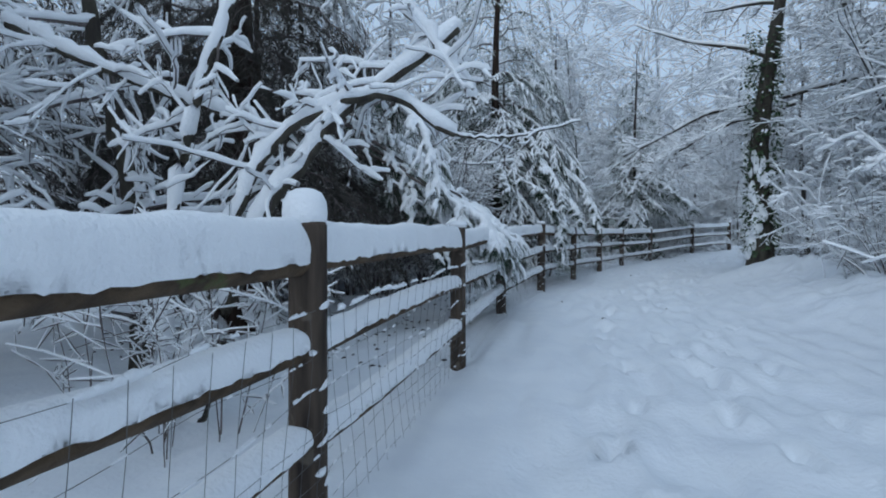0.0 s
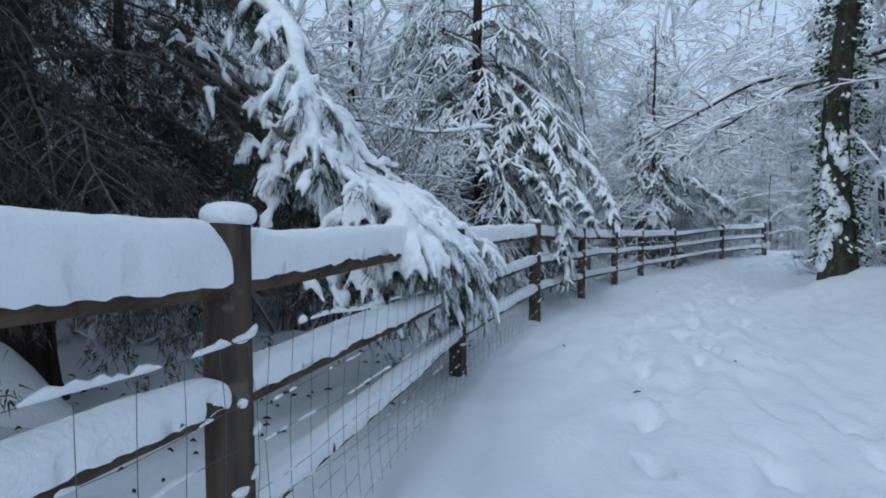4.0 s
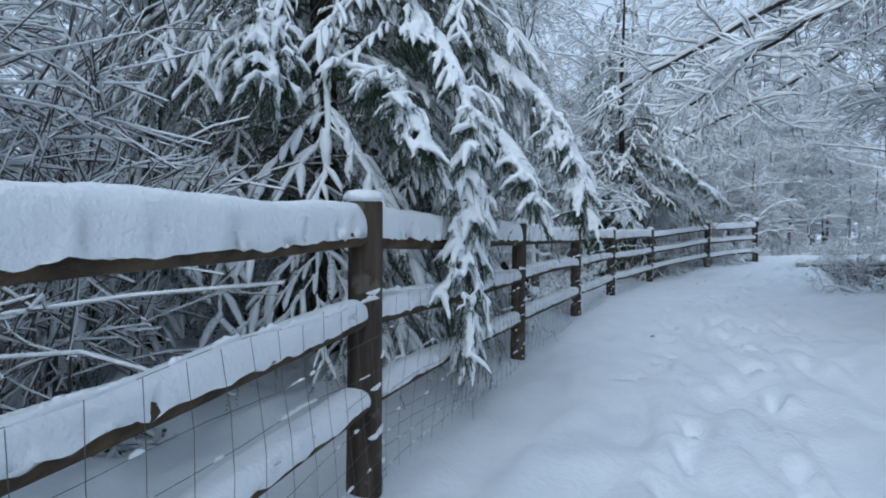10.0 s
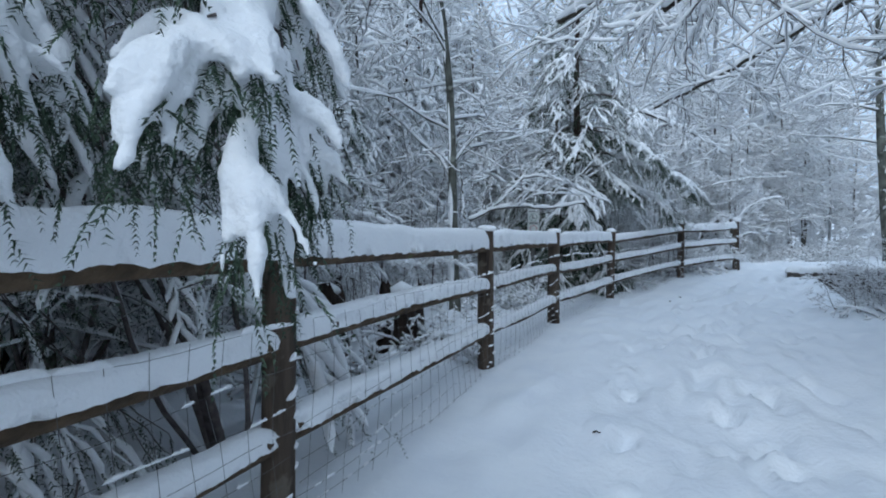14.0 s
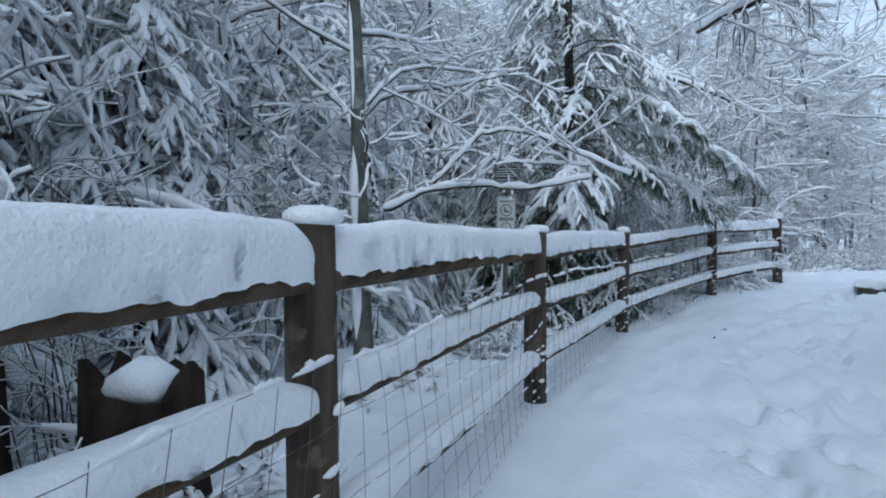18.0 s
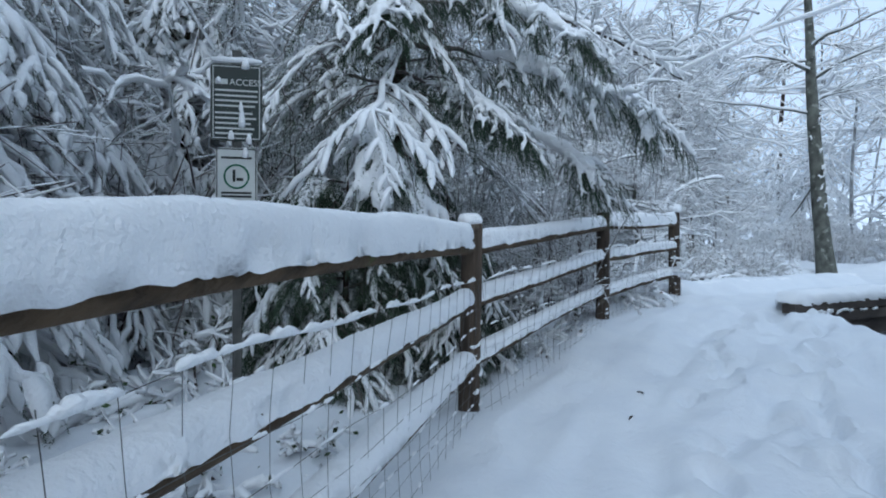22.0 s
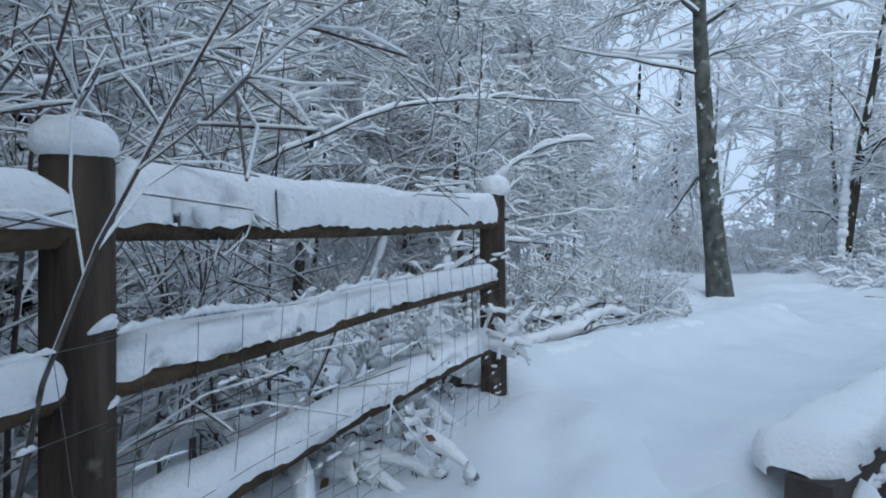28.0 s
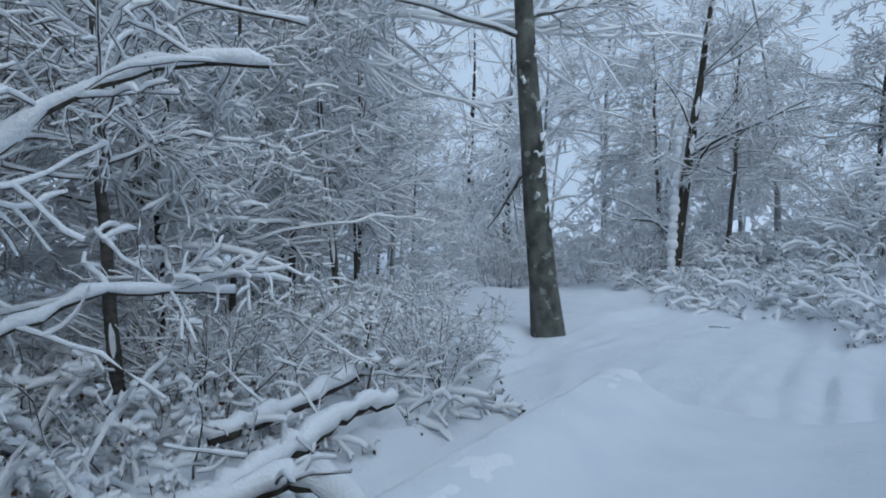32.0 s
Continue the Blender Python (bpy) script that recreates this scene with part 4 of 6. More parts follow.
conifer(13, 8.5, 0.12, 2.0, 2.3, "dark green fir with snow pads on its boughs", pose(cx0, cy0, z0), 0.3, 0.5, 10.0, 1.2, heroes=HER, hang=0.8, snow_p=0.35, bare=0.35, clear_z=2.0, needle=1.6, hero_gain=1.0, hero_bare=0.3, shoot=(0.09, 0.18), finger=0.08, near=True, voxel=0.015, spine=2.0)

snow_fir = conifer(18, 6.0, 0.09, 0.25, 1.9, "young conifer smothered in soft snow", at(1.5, 19.2), 0.6, 1.1, 8.0, 0.85, width=0.36, hang=0.8, needle=0.3, snow_p=0.98, bare=0.1, near=True)
young_fir = conifer(17, 1.9, 0.035, 0.12, 0.95, "small fir with drooping snowy sprays behind the fence", at(7.35, 23.2), 0.6, 0.8, 12.0, 1.7, width=0.3, hang=0.9, size=0.7, needle=1.6, snow_p=0.5)
far_fir = conifer(14, 9, 0.17, 0.4, 2.3, "snow-covered conifer in the wood", at(0.3, 20.0), 0.6, 0.8, 6.0, 0.75, width=0.36, hang=0.8, needle=0.8, snow_p=0.85, near=True)
dark_fir = conifer(16, 9, 0.13, 1.4, 2.6, "dark conifer with little snow on its inner boughs", at(-4.6, 9.8), 0.55, 0.8, 7.5, 1.1, twigs=False, width=0.34, snow_p=0.2, bare=0.5, size=1.2, needles=NEEDLE_BROWN, min_tip=1.15)
far_fir2 = conifer(15, 11, 0.2, 0.8, 2.6, "tall snow-covered conifer in the wood", at(-3.5, 13.0), 0.65, 0.8, 5.0, 0.7, width=0.36, hang=0.8, needle=0.8, snow_p=0.85, near=True)

# deciduous trees
OVER = dict(ALDER, kids=(13, 12, 7), ratio=(0.5, 0.46, 0.48), grav=(0.05, -0.03, -0.06, -0.08), **{"from": (0.28, 0.12, 0.1)})
trunk_a = deciduous(29, 8, 0.08, spec=dict(ALDER, kids=(19, 9, 7), keep=off_path(4.82, 20.3)), label="alder trunk with a dark knot behind the fence", m=at(4.82, 20.3), bark=BARK_GREY)
a1 = deciduous(21, 8, 0.06, depth=0.055, m=at(-1.2, 22.4))
a2 = deciduous(22, 8, 0.065, depth=0.055, m=at(19.3, 32.0))
a3 = deciduous(23, 7, 0.055, depth=0.055, m=at(2.2, 24.5))
lone = deciduous(24, 9, 0.2, (-0.06, 0.095), dict(ALDER, wig=(0.02, 0.14, 0.2, 0.25), kids=(13, 9, 7), ratio=(0.3, 0.48, 0.5), grav=(0.0, -0.08, -0.1, -0.1), **{"from": (0.25, 0.15, 0.12)}), label="grey alder trunk standing in open snow", m=at(19.86, 28.23), bark=BARK_GREY)
ivy_tree = deciduous(25, 9, 0.27, (0.03, 0.05), OVER, label="ivy-clad tree with snow packed against its trunk", m=at(7.54, 13.6), bark=BARK)
birch = deciduous(26, 8, 0.15, (0.16, 0), ALDER, label="leaning tree with snow plastered on its bark", m=at(26.7, 29.3), bark=BARK)
a4 = deciduous(27, 7, 0.09, (-0.15, 0.05), OVER, label="slender tree arching over the path under snow", m=at(8.6, 10.2))
CANOPY = dict(OVER, wig=(0.06, 0.2, 0.26, 0.3), kids=(16, 14, 9), ratio=(0.45, 0.36, 0.5), grav=(0.05, -0.05, -0.09, -0.12), **{"from": (0.42, 0.1, 0.08)})
c1 = deciduous(28, 6.5, 0.075, (0.02, 0.03), CANOPY, 0.036, label="bare tree whose snowy twigs overhang the path", m=at(10.2, 16.0))
f1 = deciduous(31, 9, 0.07, spec=dict(ALDER, kids=(19, 8, 6)), depth=0.074, label="snow-covered tree in the wood", m=at(-8, 24), split=False, low_poly=True, twig=HAZED_TWIG, bark=HAZED_BARK)
f2 = deciduous(32, 8, 0.06, spec=dict(ALDER, kids=(20, 8, 6)), depth=0.074, label="snow-covered tree in the wood", m=at(-4, 30), split=False, low_poly=True, twig=HAZED_TWIG, bark=HAZED_BARK)
f3 = deciduous(33, 10, 0.08, spec=dict(OVER, kids=(16, 9, 6)), depth=0.074, label="snow-covered tree in the wood", m=at(9, 36), split=False, low_poly=True, twig=HAZED_TWIG, bark=HAZED_BARK)

# shrubs
s1 = shrub(41, 2.8, 14, 0.22, 0.011, "thicket of upright bare stems in snow", m=at(-0.2, 10.9), base_r=2.6)
s2 = shrub(42, 1.7, 16, 0.9, 0.022, "rounded bare shrub on the bank", m=at(6.6, 8.4))
s3 = shrub(43, 1.0, 11, 1.4, 0.05, "low bramble weighed down by snow", spec=BRAMBLE, m=at(11.4, 19.2), leaves=120, leaf_mat=DRY_LEAF)
s4 = shrub(44, 1.1, 12, 1.6, 0.062, "evergreen undergrowth heaped with snow", spec=BRAMBLE, m=at(9.6, 25.6), leaves=220)
s6 = shrub(46, 0.95, 24, 0.9, 0.085, "wide bramble mound heaped with snow", m=at(24.6, 26.4), spec=dict(BRAMBLE, kids=(5, 3)), base_r=1.5, leaves=70, leaf_mat=DRY_LEAF)
s5 = shrub(45, 3.6, 7, 0.55, 0.024, "tall arching shrub heavy with snow", m=at(2.6, 18.2), spec=dict(SHRUB, wig=(0.08, 0.15, 0.2, 0.25), grav=(-0.03, -0.05, -0.08, -0.1), kids=(7, 5, 4), ratio=(0.5, 0.5, 0.5), angle=((25, 65), (30, 75), (30, 70)), **{"from": (0.25, 0.15, 0.1)}), r=0.03)

THICK = dict(wig=(0.1, 0.16, 0.2, 0.25), grav=(-0.02, -0.05, -0.08, -0.1), kids=(7, 5, 4), ratio=(0.42, 0.46, 0.5), angle=((25, 75), (30, 75), (30, 70)), **{"from": (0.12, 0.12, 0.1)})
w1 = shrub(61, 4.6, 7, 0.35, 0.07, "dense brushwood with every twig furred in snow", m=at(0.4, 21.6), spec=THICK, base_r=2.2, r=0.022, name="brushwood", twig=HAZED_TWIG)
w2 = shrub(62, 3.4, 9, 0.5, 0.075, "low dense brushwood furred in snow", m=at(9.0, 27.2), spec=THICK, base_r=2.2, r=0.018, name="brushwood", twig=HAZED_TWIG)
s8 = shrub(64, 2.0, 24, 0.7, 0.016, "dense brown twiggy bush with little snow", m=at(31.5, 37.7), spec=dict(SHRUB, kids=(9, 7)), base_r=1.3, r=0.012)
s7 = shrub(63, 0.9, 8, 0.5, 0.004, "bare dark stems poking out of the snow", m=at(15.0, 28.2), spec=dict(SHRUB, kids=(2, 1)), base_r=1.4, r=0.007)
g = np.random.default_rng(77)


def scatter(n, box_, ok, sources, weights, lo, hi):
    made, tries, spots = 0, 0, []
    while made < n and tries < n * 60:
        tries += 1
        x, y = g.uniform(box_[0], box_[1]), g.uniform(box_[2], box_[3])
        if not ok(x, y, side_of(x, y)) or any(math.hypot(x - u, y - v) < 1.0 for u, v in spots):
            continue
        spots.append((x, y))
        made += 1
        put(sources[int(g.choice(len(sources), p=weights))], x, y, g.uniform(0, 360), g.uniform(lo, hi), lean=g.uniform(-4, 4))


def brushy(x, y):
    """Ground past the bridge that is covered with brush; the rest there is open snow."""
    return x > 22.4 + 0.75 * max(0, y - 25) or y > 27.0 + 0.95 * (x - 16)


def clear(x, y):
    return brushy(x, y) if 11.8 < x < 40 and y > 19 else not (x > 11.8 and 14 < y <= 19)


away = lambda x, y, spots: all(math.hypot(x - a, y - b) > c for a, b, c in spots)
HEROES = ((-4.2, 16.2, 2.6), (-2.9, 8.2, 2.2), (1.35, 14.6, 1.6), (8.2, 24, 1.5), (7.54, 13.6, 1.8), (6.56, 22.46, 0.8), (3.7, 16.6, 0.9), (4.84, 20.0, 1.0))
# dark conifers standing close behind the fence
for x, y, sz, src in ((2.2, 20.6, 0.8, far_fir), (0.6, 23.4, 1.0, far_fir2), (4.6, 24.6, 0.9, far_fir), (5.6, 28.6, 1.0, far_fir2), (-1.6, 17.6, 1.0, far_fir),
                      (-5.2, 6.0, 1.0, dark_fir), (-6.6, 7.6, 1.1, dark_fir), (-3.6, 11.2, 0.9, dark_fir), (-3.0, 12.2, 0.9, dark_fir), (2.9, 21.6, 0.85, snow_fir), (3.1, 20.2, 0.7, snow_fir), (2.0, 18.2, 0.6, snow_fir), (1.2, 20.9, 0.95, snow_fir), (3.9, 22.2, 0.7, snow_fir), (4.3, 23.4, 1.0, snow_fir), (0.4, 17.4, 0.9, snow_fir), (-0.4, 20.4, 1.1, snow_fir), (6.0, 26.0, 0.9, snow_fir), (8.2, 23.15, 0.8, young_fir), (7.1, 24.1, 1.0, young_fir), (8.3, 24.6, 1.2, young_fir), (22.0, 38.0, 0.9, snow_fir), (-5.4, 2.6, 1.0, dark_fir), (10.0, 30.5, 0.95, far_fir), (-6.2, 15.5, 1.1, far_fir2)):
    put(src, x, y, x * 77, sz)
for x, y, turn, sz in ((8.4, 7.4, 40, 0.95), (11.4, 13.8, 100, 1.25), (10.6, 10.2, 10, 1.2), (12.6, 18.6, 190, 1.2), (9.6, 12.4, 220, 1.1), (12.9, 16.2, 300, 1.1), (6.2, 27.2, 80, 1.0), (9.3, 28.6, 10, 1.05), (13.0, 30.2, 170, 1.0), (16.0, 31.6, 250, 1.0), (20.0, 34.4, 99, 1.1),
                       (15.0, 29.0, 20, 0.75), (23.6, 36.8, 200, 1.15), (27.8, 28.4, 140, 0.85), (30.0, 24.6, 75, 1.0), (32.0, 31.5, 310, 1.1), (4.2, 30.5, 50, 1.2)):
    put(c1, x, y, turn, sz)
for x, y, turn, sz, src in ((10.4, 33.0, 10, 1.75, f3), (17.0, 34.0, 111, 1.7, f3), (8.0, 38.0, 300, 2.0, f3), (12.0, 41.0, 12, 2.1, f1), (16.0, 43.0, 140, 2.1, f3), (21.0, 46.0, 33, 2.1, f2), (0.5, 33.0, 70, 1.9, f3), (-5.0, 23.0, 20, 1.8, f3), (6.6, 33.6, 80, 1.8, f1), (13.4, 35.5, 150, 1.8, f3), (3.4, 36.5, 200, 1.9, f2), (17.5, 38.5, 260, 1.8, f1), (15.6, 11.0, 30, 1.6, f3), (17.6, 15.5, 90, 1.6, f1), (13.8, 7.0, 210, 1.6, f3),
                            (20.6, 19.0, 310, 1.5, f2), (22.5, 41.0, 45, 1.8, f3), (28.5, 42.5, 120, 1.7, f1), (34.0, 40.0, 15, 1.6, f3), (-9.0, 12.0, 66, 1.7, f1), (-8.0, 19.0, 140, 1.7, f3), (-3.0, 27.0, 222, 1.7, f2)):
    put(src, x, y, turn, sz)
# unseen trees added behind and beside the walker's start, to block sky light
for x, y, turn, sz, src in ((-4.5, -1.5, 20, 1.0, dark_fir), (-3.6, -5.0, 90, 1.3, f3), (0.5, -7.5, 200, 1.3, f1), (4.5, -6.0, 310, 1.2, f3), (6.4, -1.5, 140, 1.0, c1), (7.5, 2.8, 70, 1.0, c1), (-7.5, 1.0, 33, 1.3, f2), (9.8, 5.2, 250, 1.3, f3), (2.5, -11.0, 10, 1.5, f2)):
    put(src, x, y, turn, sz)
# nearer trees on both sides
scatter(13, (-6, 12, 3, 36), lambda x, y, d: -8 < d < -3.5 and clear(x, y) and away(x, y, HEROES), (a1, a2, a3), (0.35, 0.35, 0.3), 0.75, 1.1)
scatter(8, (5, 14, 2, 21), lambda x, y, d: 6.6 < d < 10 and clear(x, y) and away(x, y, HEROES), (a2, a3, a4), (0.4, 0.4, 0.2), 0.8, 1.1)
scatter(9, (12, 32, 28, 42), lambda x, y, d: (d < -4) and brushy(x, y) and y > 27.5 + 0.95 * (x - 16), (a1, a2, a3), (0.3, 0.35, 0.35), 0.8, 1.15)
# woods behind
scatter(24, (-22, 14, 4, 48), lambda x, y, d: d < -8 and clear(x, y), (f1, f2, f3, far_fir2), (0.29, 0.29, 0.27, 0.15), 0.9, 1.4)
scatter(16, (8, 34, 0, 22), lambda x, y, d: d > 8 and clear(x, y), (f1, f2, f3), (0.34, 0.33, 0.33), 0.85, 1.25)
scatter(20, (14, 48, 34, 56), lambda x, y, d: brushy(x, y), (f1, f2, f3, far_fir2), (0.28, 0.27, 0.27, 0.18), 1.0, 1.5)
scatter(10, (-2, 13, 28, 46), lambda x, y, d: d < -6, (f1, f2, f3, far_fir2), (0.25, 0.25, 0.3, 0.2), 1.1, 1.6)
scatter(9, (30, 55, 14, 34), lambda x, y, d: True, (f1, f2, f3), (0.34, 0.33, 0.33), 0.8, 1.0)
# shrubs
scatter(34, (-5, 14, 4, 32), lambda x, y, d: -6 < d < -0.8 and x < 13 and y > 9.9 and away(x, y, HEROES) and math.hypot(x + 1.2, y - 8.4) > 2.2, (s1, s6, s3, s4, s5), (0.16, 0.2, 0.25, 0.26, 0.13), 0.65, 1.05)
scatter(20, (3, 13, 16.5, 28), lambda x, y, d: -1.9 < d < -0.55 and away(x, y, ((6.43, 22.46, 0.5), (3.72, 16.72, 0.5), (4.84, 20.0, 0.3))), (s3, s4, s1), (0.45, 0.4, 0.15), 0.45, 0.75)
scatter(8, (12.9, 17.5, 26.6, 30), lambda x, y, d: d < -0.8 and away(x, y, ((14.2, 27.1, 0.8), (15.2, 27.0, 0.9), (16.5, 27.9, 0.8), (13.5, 27.0, 0.6))), (s4, s6, s2), (0.4, 0.4, 0.2), 0.5, 0.75)
scatter(16, (4, 15, 3, 19), lambda x, y, d: 5.0 < d < 8 and away(x, y, ((7.54, 13.6, 1.3), (5.4, 10.4, 1.6))), (s2, s3, w2), (0.6, 0.25, 0.15), 0.6, 0.95)
scatter(24, (12.5, 24, 26.6, 36), lambda x, y, d: d < -0.9 and away(x, y, ((14.2, 27.1, 1.0), (15.2, 26.9, 1.1), (16.5, 27.8, 0.9), (13.4, 27.2, 0.8), (15.9, 26.6, 1.0))) and y > 27.2 + 0.95 * (x - 16), (s3, s4, s6, s2), (0.25, 0.3, 0.3, 0.15), 0.6, 1.0)
scatter(30, (22.5, 34, 18, 34), lambda x, y, d: x > 22.6 + 0.75 * max(0, y - 25), (s6, s4, s2), (0.7, 0.15, 0.15), 0.8, 1.2)

scatter(20, (-6, 13, 9, 34), lambda x, y, d: -7.5 < d < -2.6 and x < 12.5 and away(x, y, HEROES) and math.hypot(x + 1.5, y - 8.4) > 3.2, (w1, w2), (0.6, 0.4), 0.8, 1.15)
scatter(15, (7, 17, 6, 19), lambda x, y, d: 6.4 < d < 11 and x < 12.3 or d > 10 and x > 16, (w1, w2), (0.5, 0.5), 0.8, 1.1)
scatter(15, (11, 27, 28.5, 41), lambda x, y, d: d < -2.2 and y > 28.9 + 0.98 * (x - 16), (w1, w2), (0.45, 0.55), 0.75, 1.1)
scatter(12, (26, 42, 20, 40), lambda x, y, d: x > 27.5 + 0.75 * max(0, y - 25), (w2, w1), (0.7, 0.3), 0.6, 0.9)
scatter(26, (23.0, 31, 23, 32), lambda x, y, d: x > 23.0 + 0.75 * max(0, y - 25), (s6, s4, s3), (0.65, 0.2, 0.15), 0.7, 1.1)
LOGS = ((14.2, 26.6, 0.9), (15.2, 26.6, 0.9), (16.2, 27.2, 0.5), (13.2, 26.6, 0.8))
scatter(22, (13.2, 20, 27.0, 32), lambda x, y, d: d < -1.0 and away(x, y, LOGS) and y > 27.0 + 0.95 * (x - 16), (s6, s7, s4), (0.4, 0.4, 0.2), 0.55, 0.85)
scatter(26, (13.0, 18.5, 26.9, 31.5), lambda x, y, d: d < -1.0 and away(x, y, LOGS) and y > 27.0 + 0.95 * (x - 16), (s6, s7, s4), (0.25, 0.45, 0.3), 0.6, 1.0)
put(s4, 17.2, 28.9, 30, 1.1)
put(s4, 16.5, 29.4, 200, 1.0)

for x, y, turn in ((-0.9, 11.7, 40), (0.2, 12.0, 130), (-1.7, 10.7, 250), (-1.6, 12.8, 310), (0.0, 11.0, 200)):
    put(s1, x, y, turn, 1.0)
for x, y, sz, src in ((9.0, 24.5, 0.8, s6), (9.7, 24.8, 0.9, s4), (10.3, 25.2, 0.8, s6), (8.9, 25.3, 1.0, s4), (10.9, 25.5, 0.8, s4), (9.4, 24.0, 0.5, s6), (11.3, 25.8, 0.8, s6), (10.2, 24.6, 0.5, s3)):
    put(src, x, y, x * 91, sz)
put(s8, 11.4, 19.9, 40, 0.55)
put(s8, 27.5, 33.5, 140, 0.8)
for x, y, sz, src in ((26.2, 33.6, 0.8, s8), (28.8, 32.2, 0.7, s8), (30.5, 25.8, 1.0, c1), (33.0, 28.4, 1.3, f1), (36.0, 33.0, 1.4, f3), (30.5, 29.0, 0.9, w1), (27.2, 25.2, 0.7, w2), (32.5, 33.2, 1.0, w1), (35.0, 30.0, 1.1, w1), (29.5, 24.2, 0.9, w1), (38.0, 36.5, 1.4, f1)):
    put(src, x, y, x * 131, sz)

for x, y, sz in ((27.0, 36.5, 0.7), (28.8, 37.4, 0.8), (30.6, 35.8, 0.75), (25.6, 38.6, 0.9), (33.5, 36.5, 0.8)):
    put(w2, x, y, x * 50, sz)

# leaning stems by the first fence panel
shrub(53, 1.5, 14, 0.3, 0.012, "dense thin saplings growing behind the fence", m=at(-1.9, 3.6), name="sapling_thicket", base_r=2.5, r=0.006)

# ivy and plastered snow on the big trunk beside the path
g = np.random.default_rng(9)
b, sb_ = Buf(), Buf()
for q in range(620):
    zz, aa = g.uniform(0.2, 5.5), g.uniform(0, 2 * np.pi)
    rr = 0.28 + g.uniform(0, 0.1)
    leaf_cards(b, g, np.array([[rr * math.cos(aa) + 0.02 * zz, rr * math.sin(aa) + 0.03 * zz, zz]]) + g.normal(0, 0.05, (5, 3)), 0.05, 0.11)
    if g.uniform() < 0.55:
        c = np.array([rr * math.cos(aa) + 0.02 * zz, rr * math.sin(aa) + 0.03 * zz, zz + 0.05])
        dv = norm(np.array([math.cos(aa), math.sin(aa), -0.5]))
        blobs(sb_, c + dv * np.linspace(0, 0.13, 3)[:, None], np.array([0.016, 0.022, 0.012]) * g.uniform(0.7, 1.5), 5, 0.7)
for q in range(26):
    aa = g.uniform(2.4, 4.4)
    zz = 0.05 + 2.4 * q / 26
    c = np.array([0.2 * math.cos(aa), 0.2 * math.sin(aa), zz])
    blobs(sb_, c + Z * np.linspace(0, 0.3, 4)[:, None], np.array([0.09, 0.12, 0.1, 0.05]) * (1.25 - 0.3 * zz), 7)
tagged(part("ivy_leaf", b.mesh("ivy_leaf", LEAF, False), ivy_tree, "dark ivy leaves climbing the trunk"), kind="stuff")
tagged(part("trunk_snow", sb_.mesh("trunk_snow", SNOW), ivy_tree, "snow blown against the trunk"), kind="stuff")

sb_ = Buf()
for q in range(11):
    zz, aa = (1.45, 1.7, 1.82, 2.05, 2.1, 2.35, 2.45, 2.6, 3.0, 3.3, 3.7)[q], g.uniform(3.6, 5.3)
    c = np.array([-0.06 * zz + 0.18 * math.cos(aa), 0.095 * zz + 0.18 * math.sin(aa), zz])
    run, drop = g.uniform(-0.16, 0.16), g.uniform(0.02, 0.2)
    u = np.linspace(-0.5, 0.5, 7)
    bend = np.stack([run * u * -math.sin(aa), run * u * math.cos(aa), -drop * u + 0.03 * np.sin(u * 9 + q)], -1)
    blobs(sb_, c + bend + g.normal(0, 0.008, (7, 3)), np.array([0.008, 0.018, 0.022, 0.02, 0.024, 0.016, 0.008]) * g.uniform(0.6, 1.5), 6)
tagged(part("trunk_snow", sb_.mesh("trunk_snow", SNOW), lone, "streaks of snow stuck to the bark"), kind="stuff")
for q, (x, y, ln) in enumerate(((2.24, 7.96, 0.06), (2.0, 9.6, 0.05), (21.6, 28.2, 0.5), (22.2, 26.9, 0.35), (8.9, 21.6, 0.06), (9.3, 22.0, 0.05), (3.6, 9.2, 0.07), (5.0, 15.2, 0.05))):
    tb = Buf()
    aa = q * 1.7
    P = np.array([(x, y, gz(x, y) + 0.008)]) + np.linspace(-0.5, 0.5, 5)[:, None] * ln * np.array([math.cos(aa), math.sin(aa), 0]) + np.array([0, 0, 1]) * np.array([0, 0.006, 0.012, 0.006, 0.01])[:, None]
    sweep(tb, P, np.array([0.004, 0.007, 0.006, 0.005, 0.003]), 5)
    tagged(new("twig", tb.mesh("twig", BARK_RED)), "small dark twig lying on the trodden snow", "twig", "twigs on the path")

# snow plastered on the leaning tree past the bridge
sb_ = Buf()
for q in range(18):
    zz = 0.1 + 3.6 * q / 18
    c = np.array([0.12 * zz - 0.13, -0.085, zz])
    blobs(sb_, c + (Z + np.array([0.12, 0, 0])) * np.linspace(0, 0.26, 4)[:, None], np.array([0.08, 0.125, 0.115, 0.06]) * g.uniform(0.7, 1.25) * (1.15 - 0.12 * zz), 7)
tagged(part("trunk_snow", sb_.mesh("trunk_snow", SNOW), birch, "snow plastered on the bark"), kind="stuff")

g = np.random.default_rng(19)
b = Buf()
for q in range(340):
    aa, rr = g.uniform(0, 2 * np.pi), 3.2 * math.sqrt(g.uniform())
    x, y = -1.4 + rr * math.cos(aa), 8.2 + rr * math.sin(aa)
    if side_of(x, y) > -0.15:
        continue
    p = np.array([x, y, gz(x, y) + 0.008])
    dv = norm(g.normal(0, 1, 3) * np.array([1, 1, 0.15])) * g.uniform(0.02, 0.07)
    sweep(b, np.array([p, p + dv * 0.5 + Z * 0.01, p + dv]), np.array([0.006, 0.009, 0.004]), 4)
tagged(new("forest_litter", b.mesh("forest_litter", BARK_RED)), "dark cones and twig litter fallen on the shaded snow", "litter", kind="stuff")


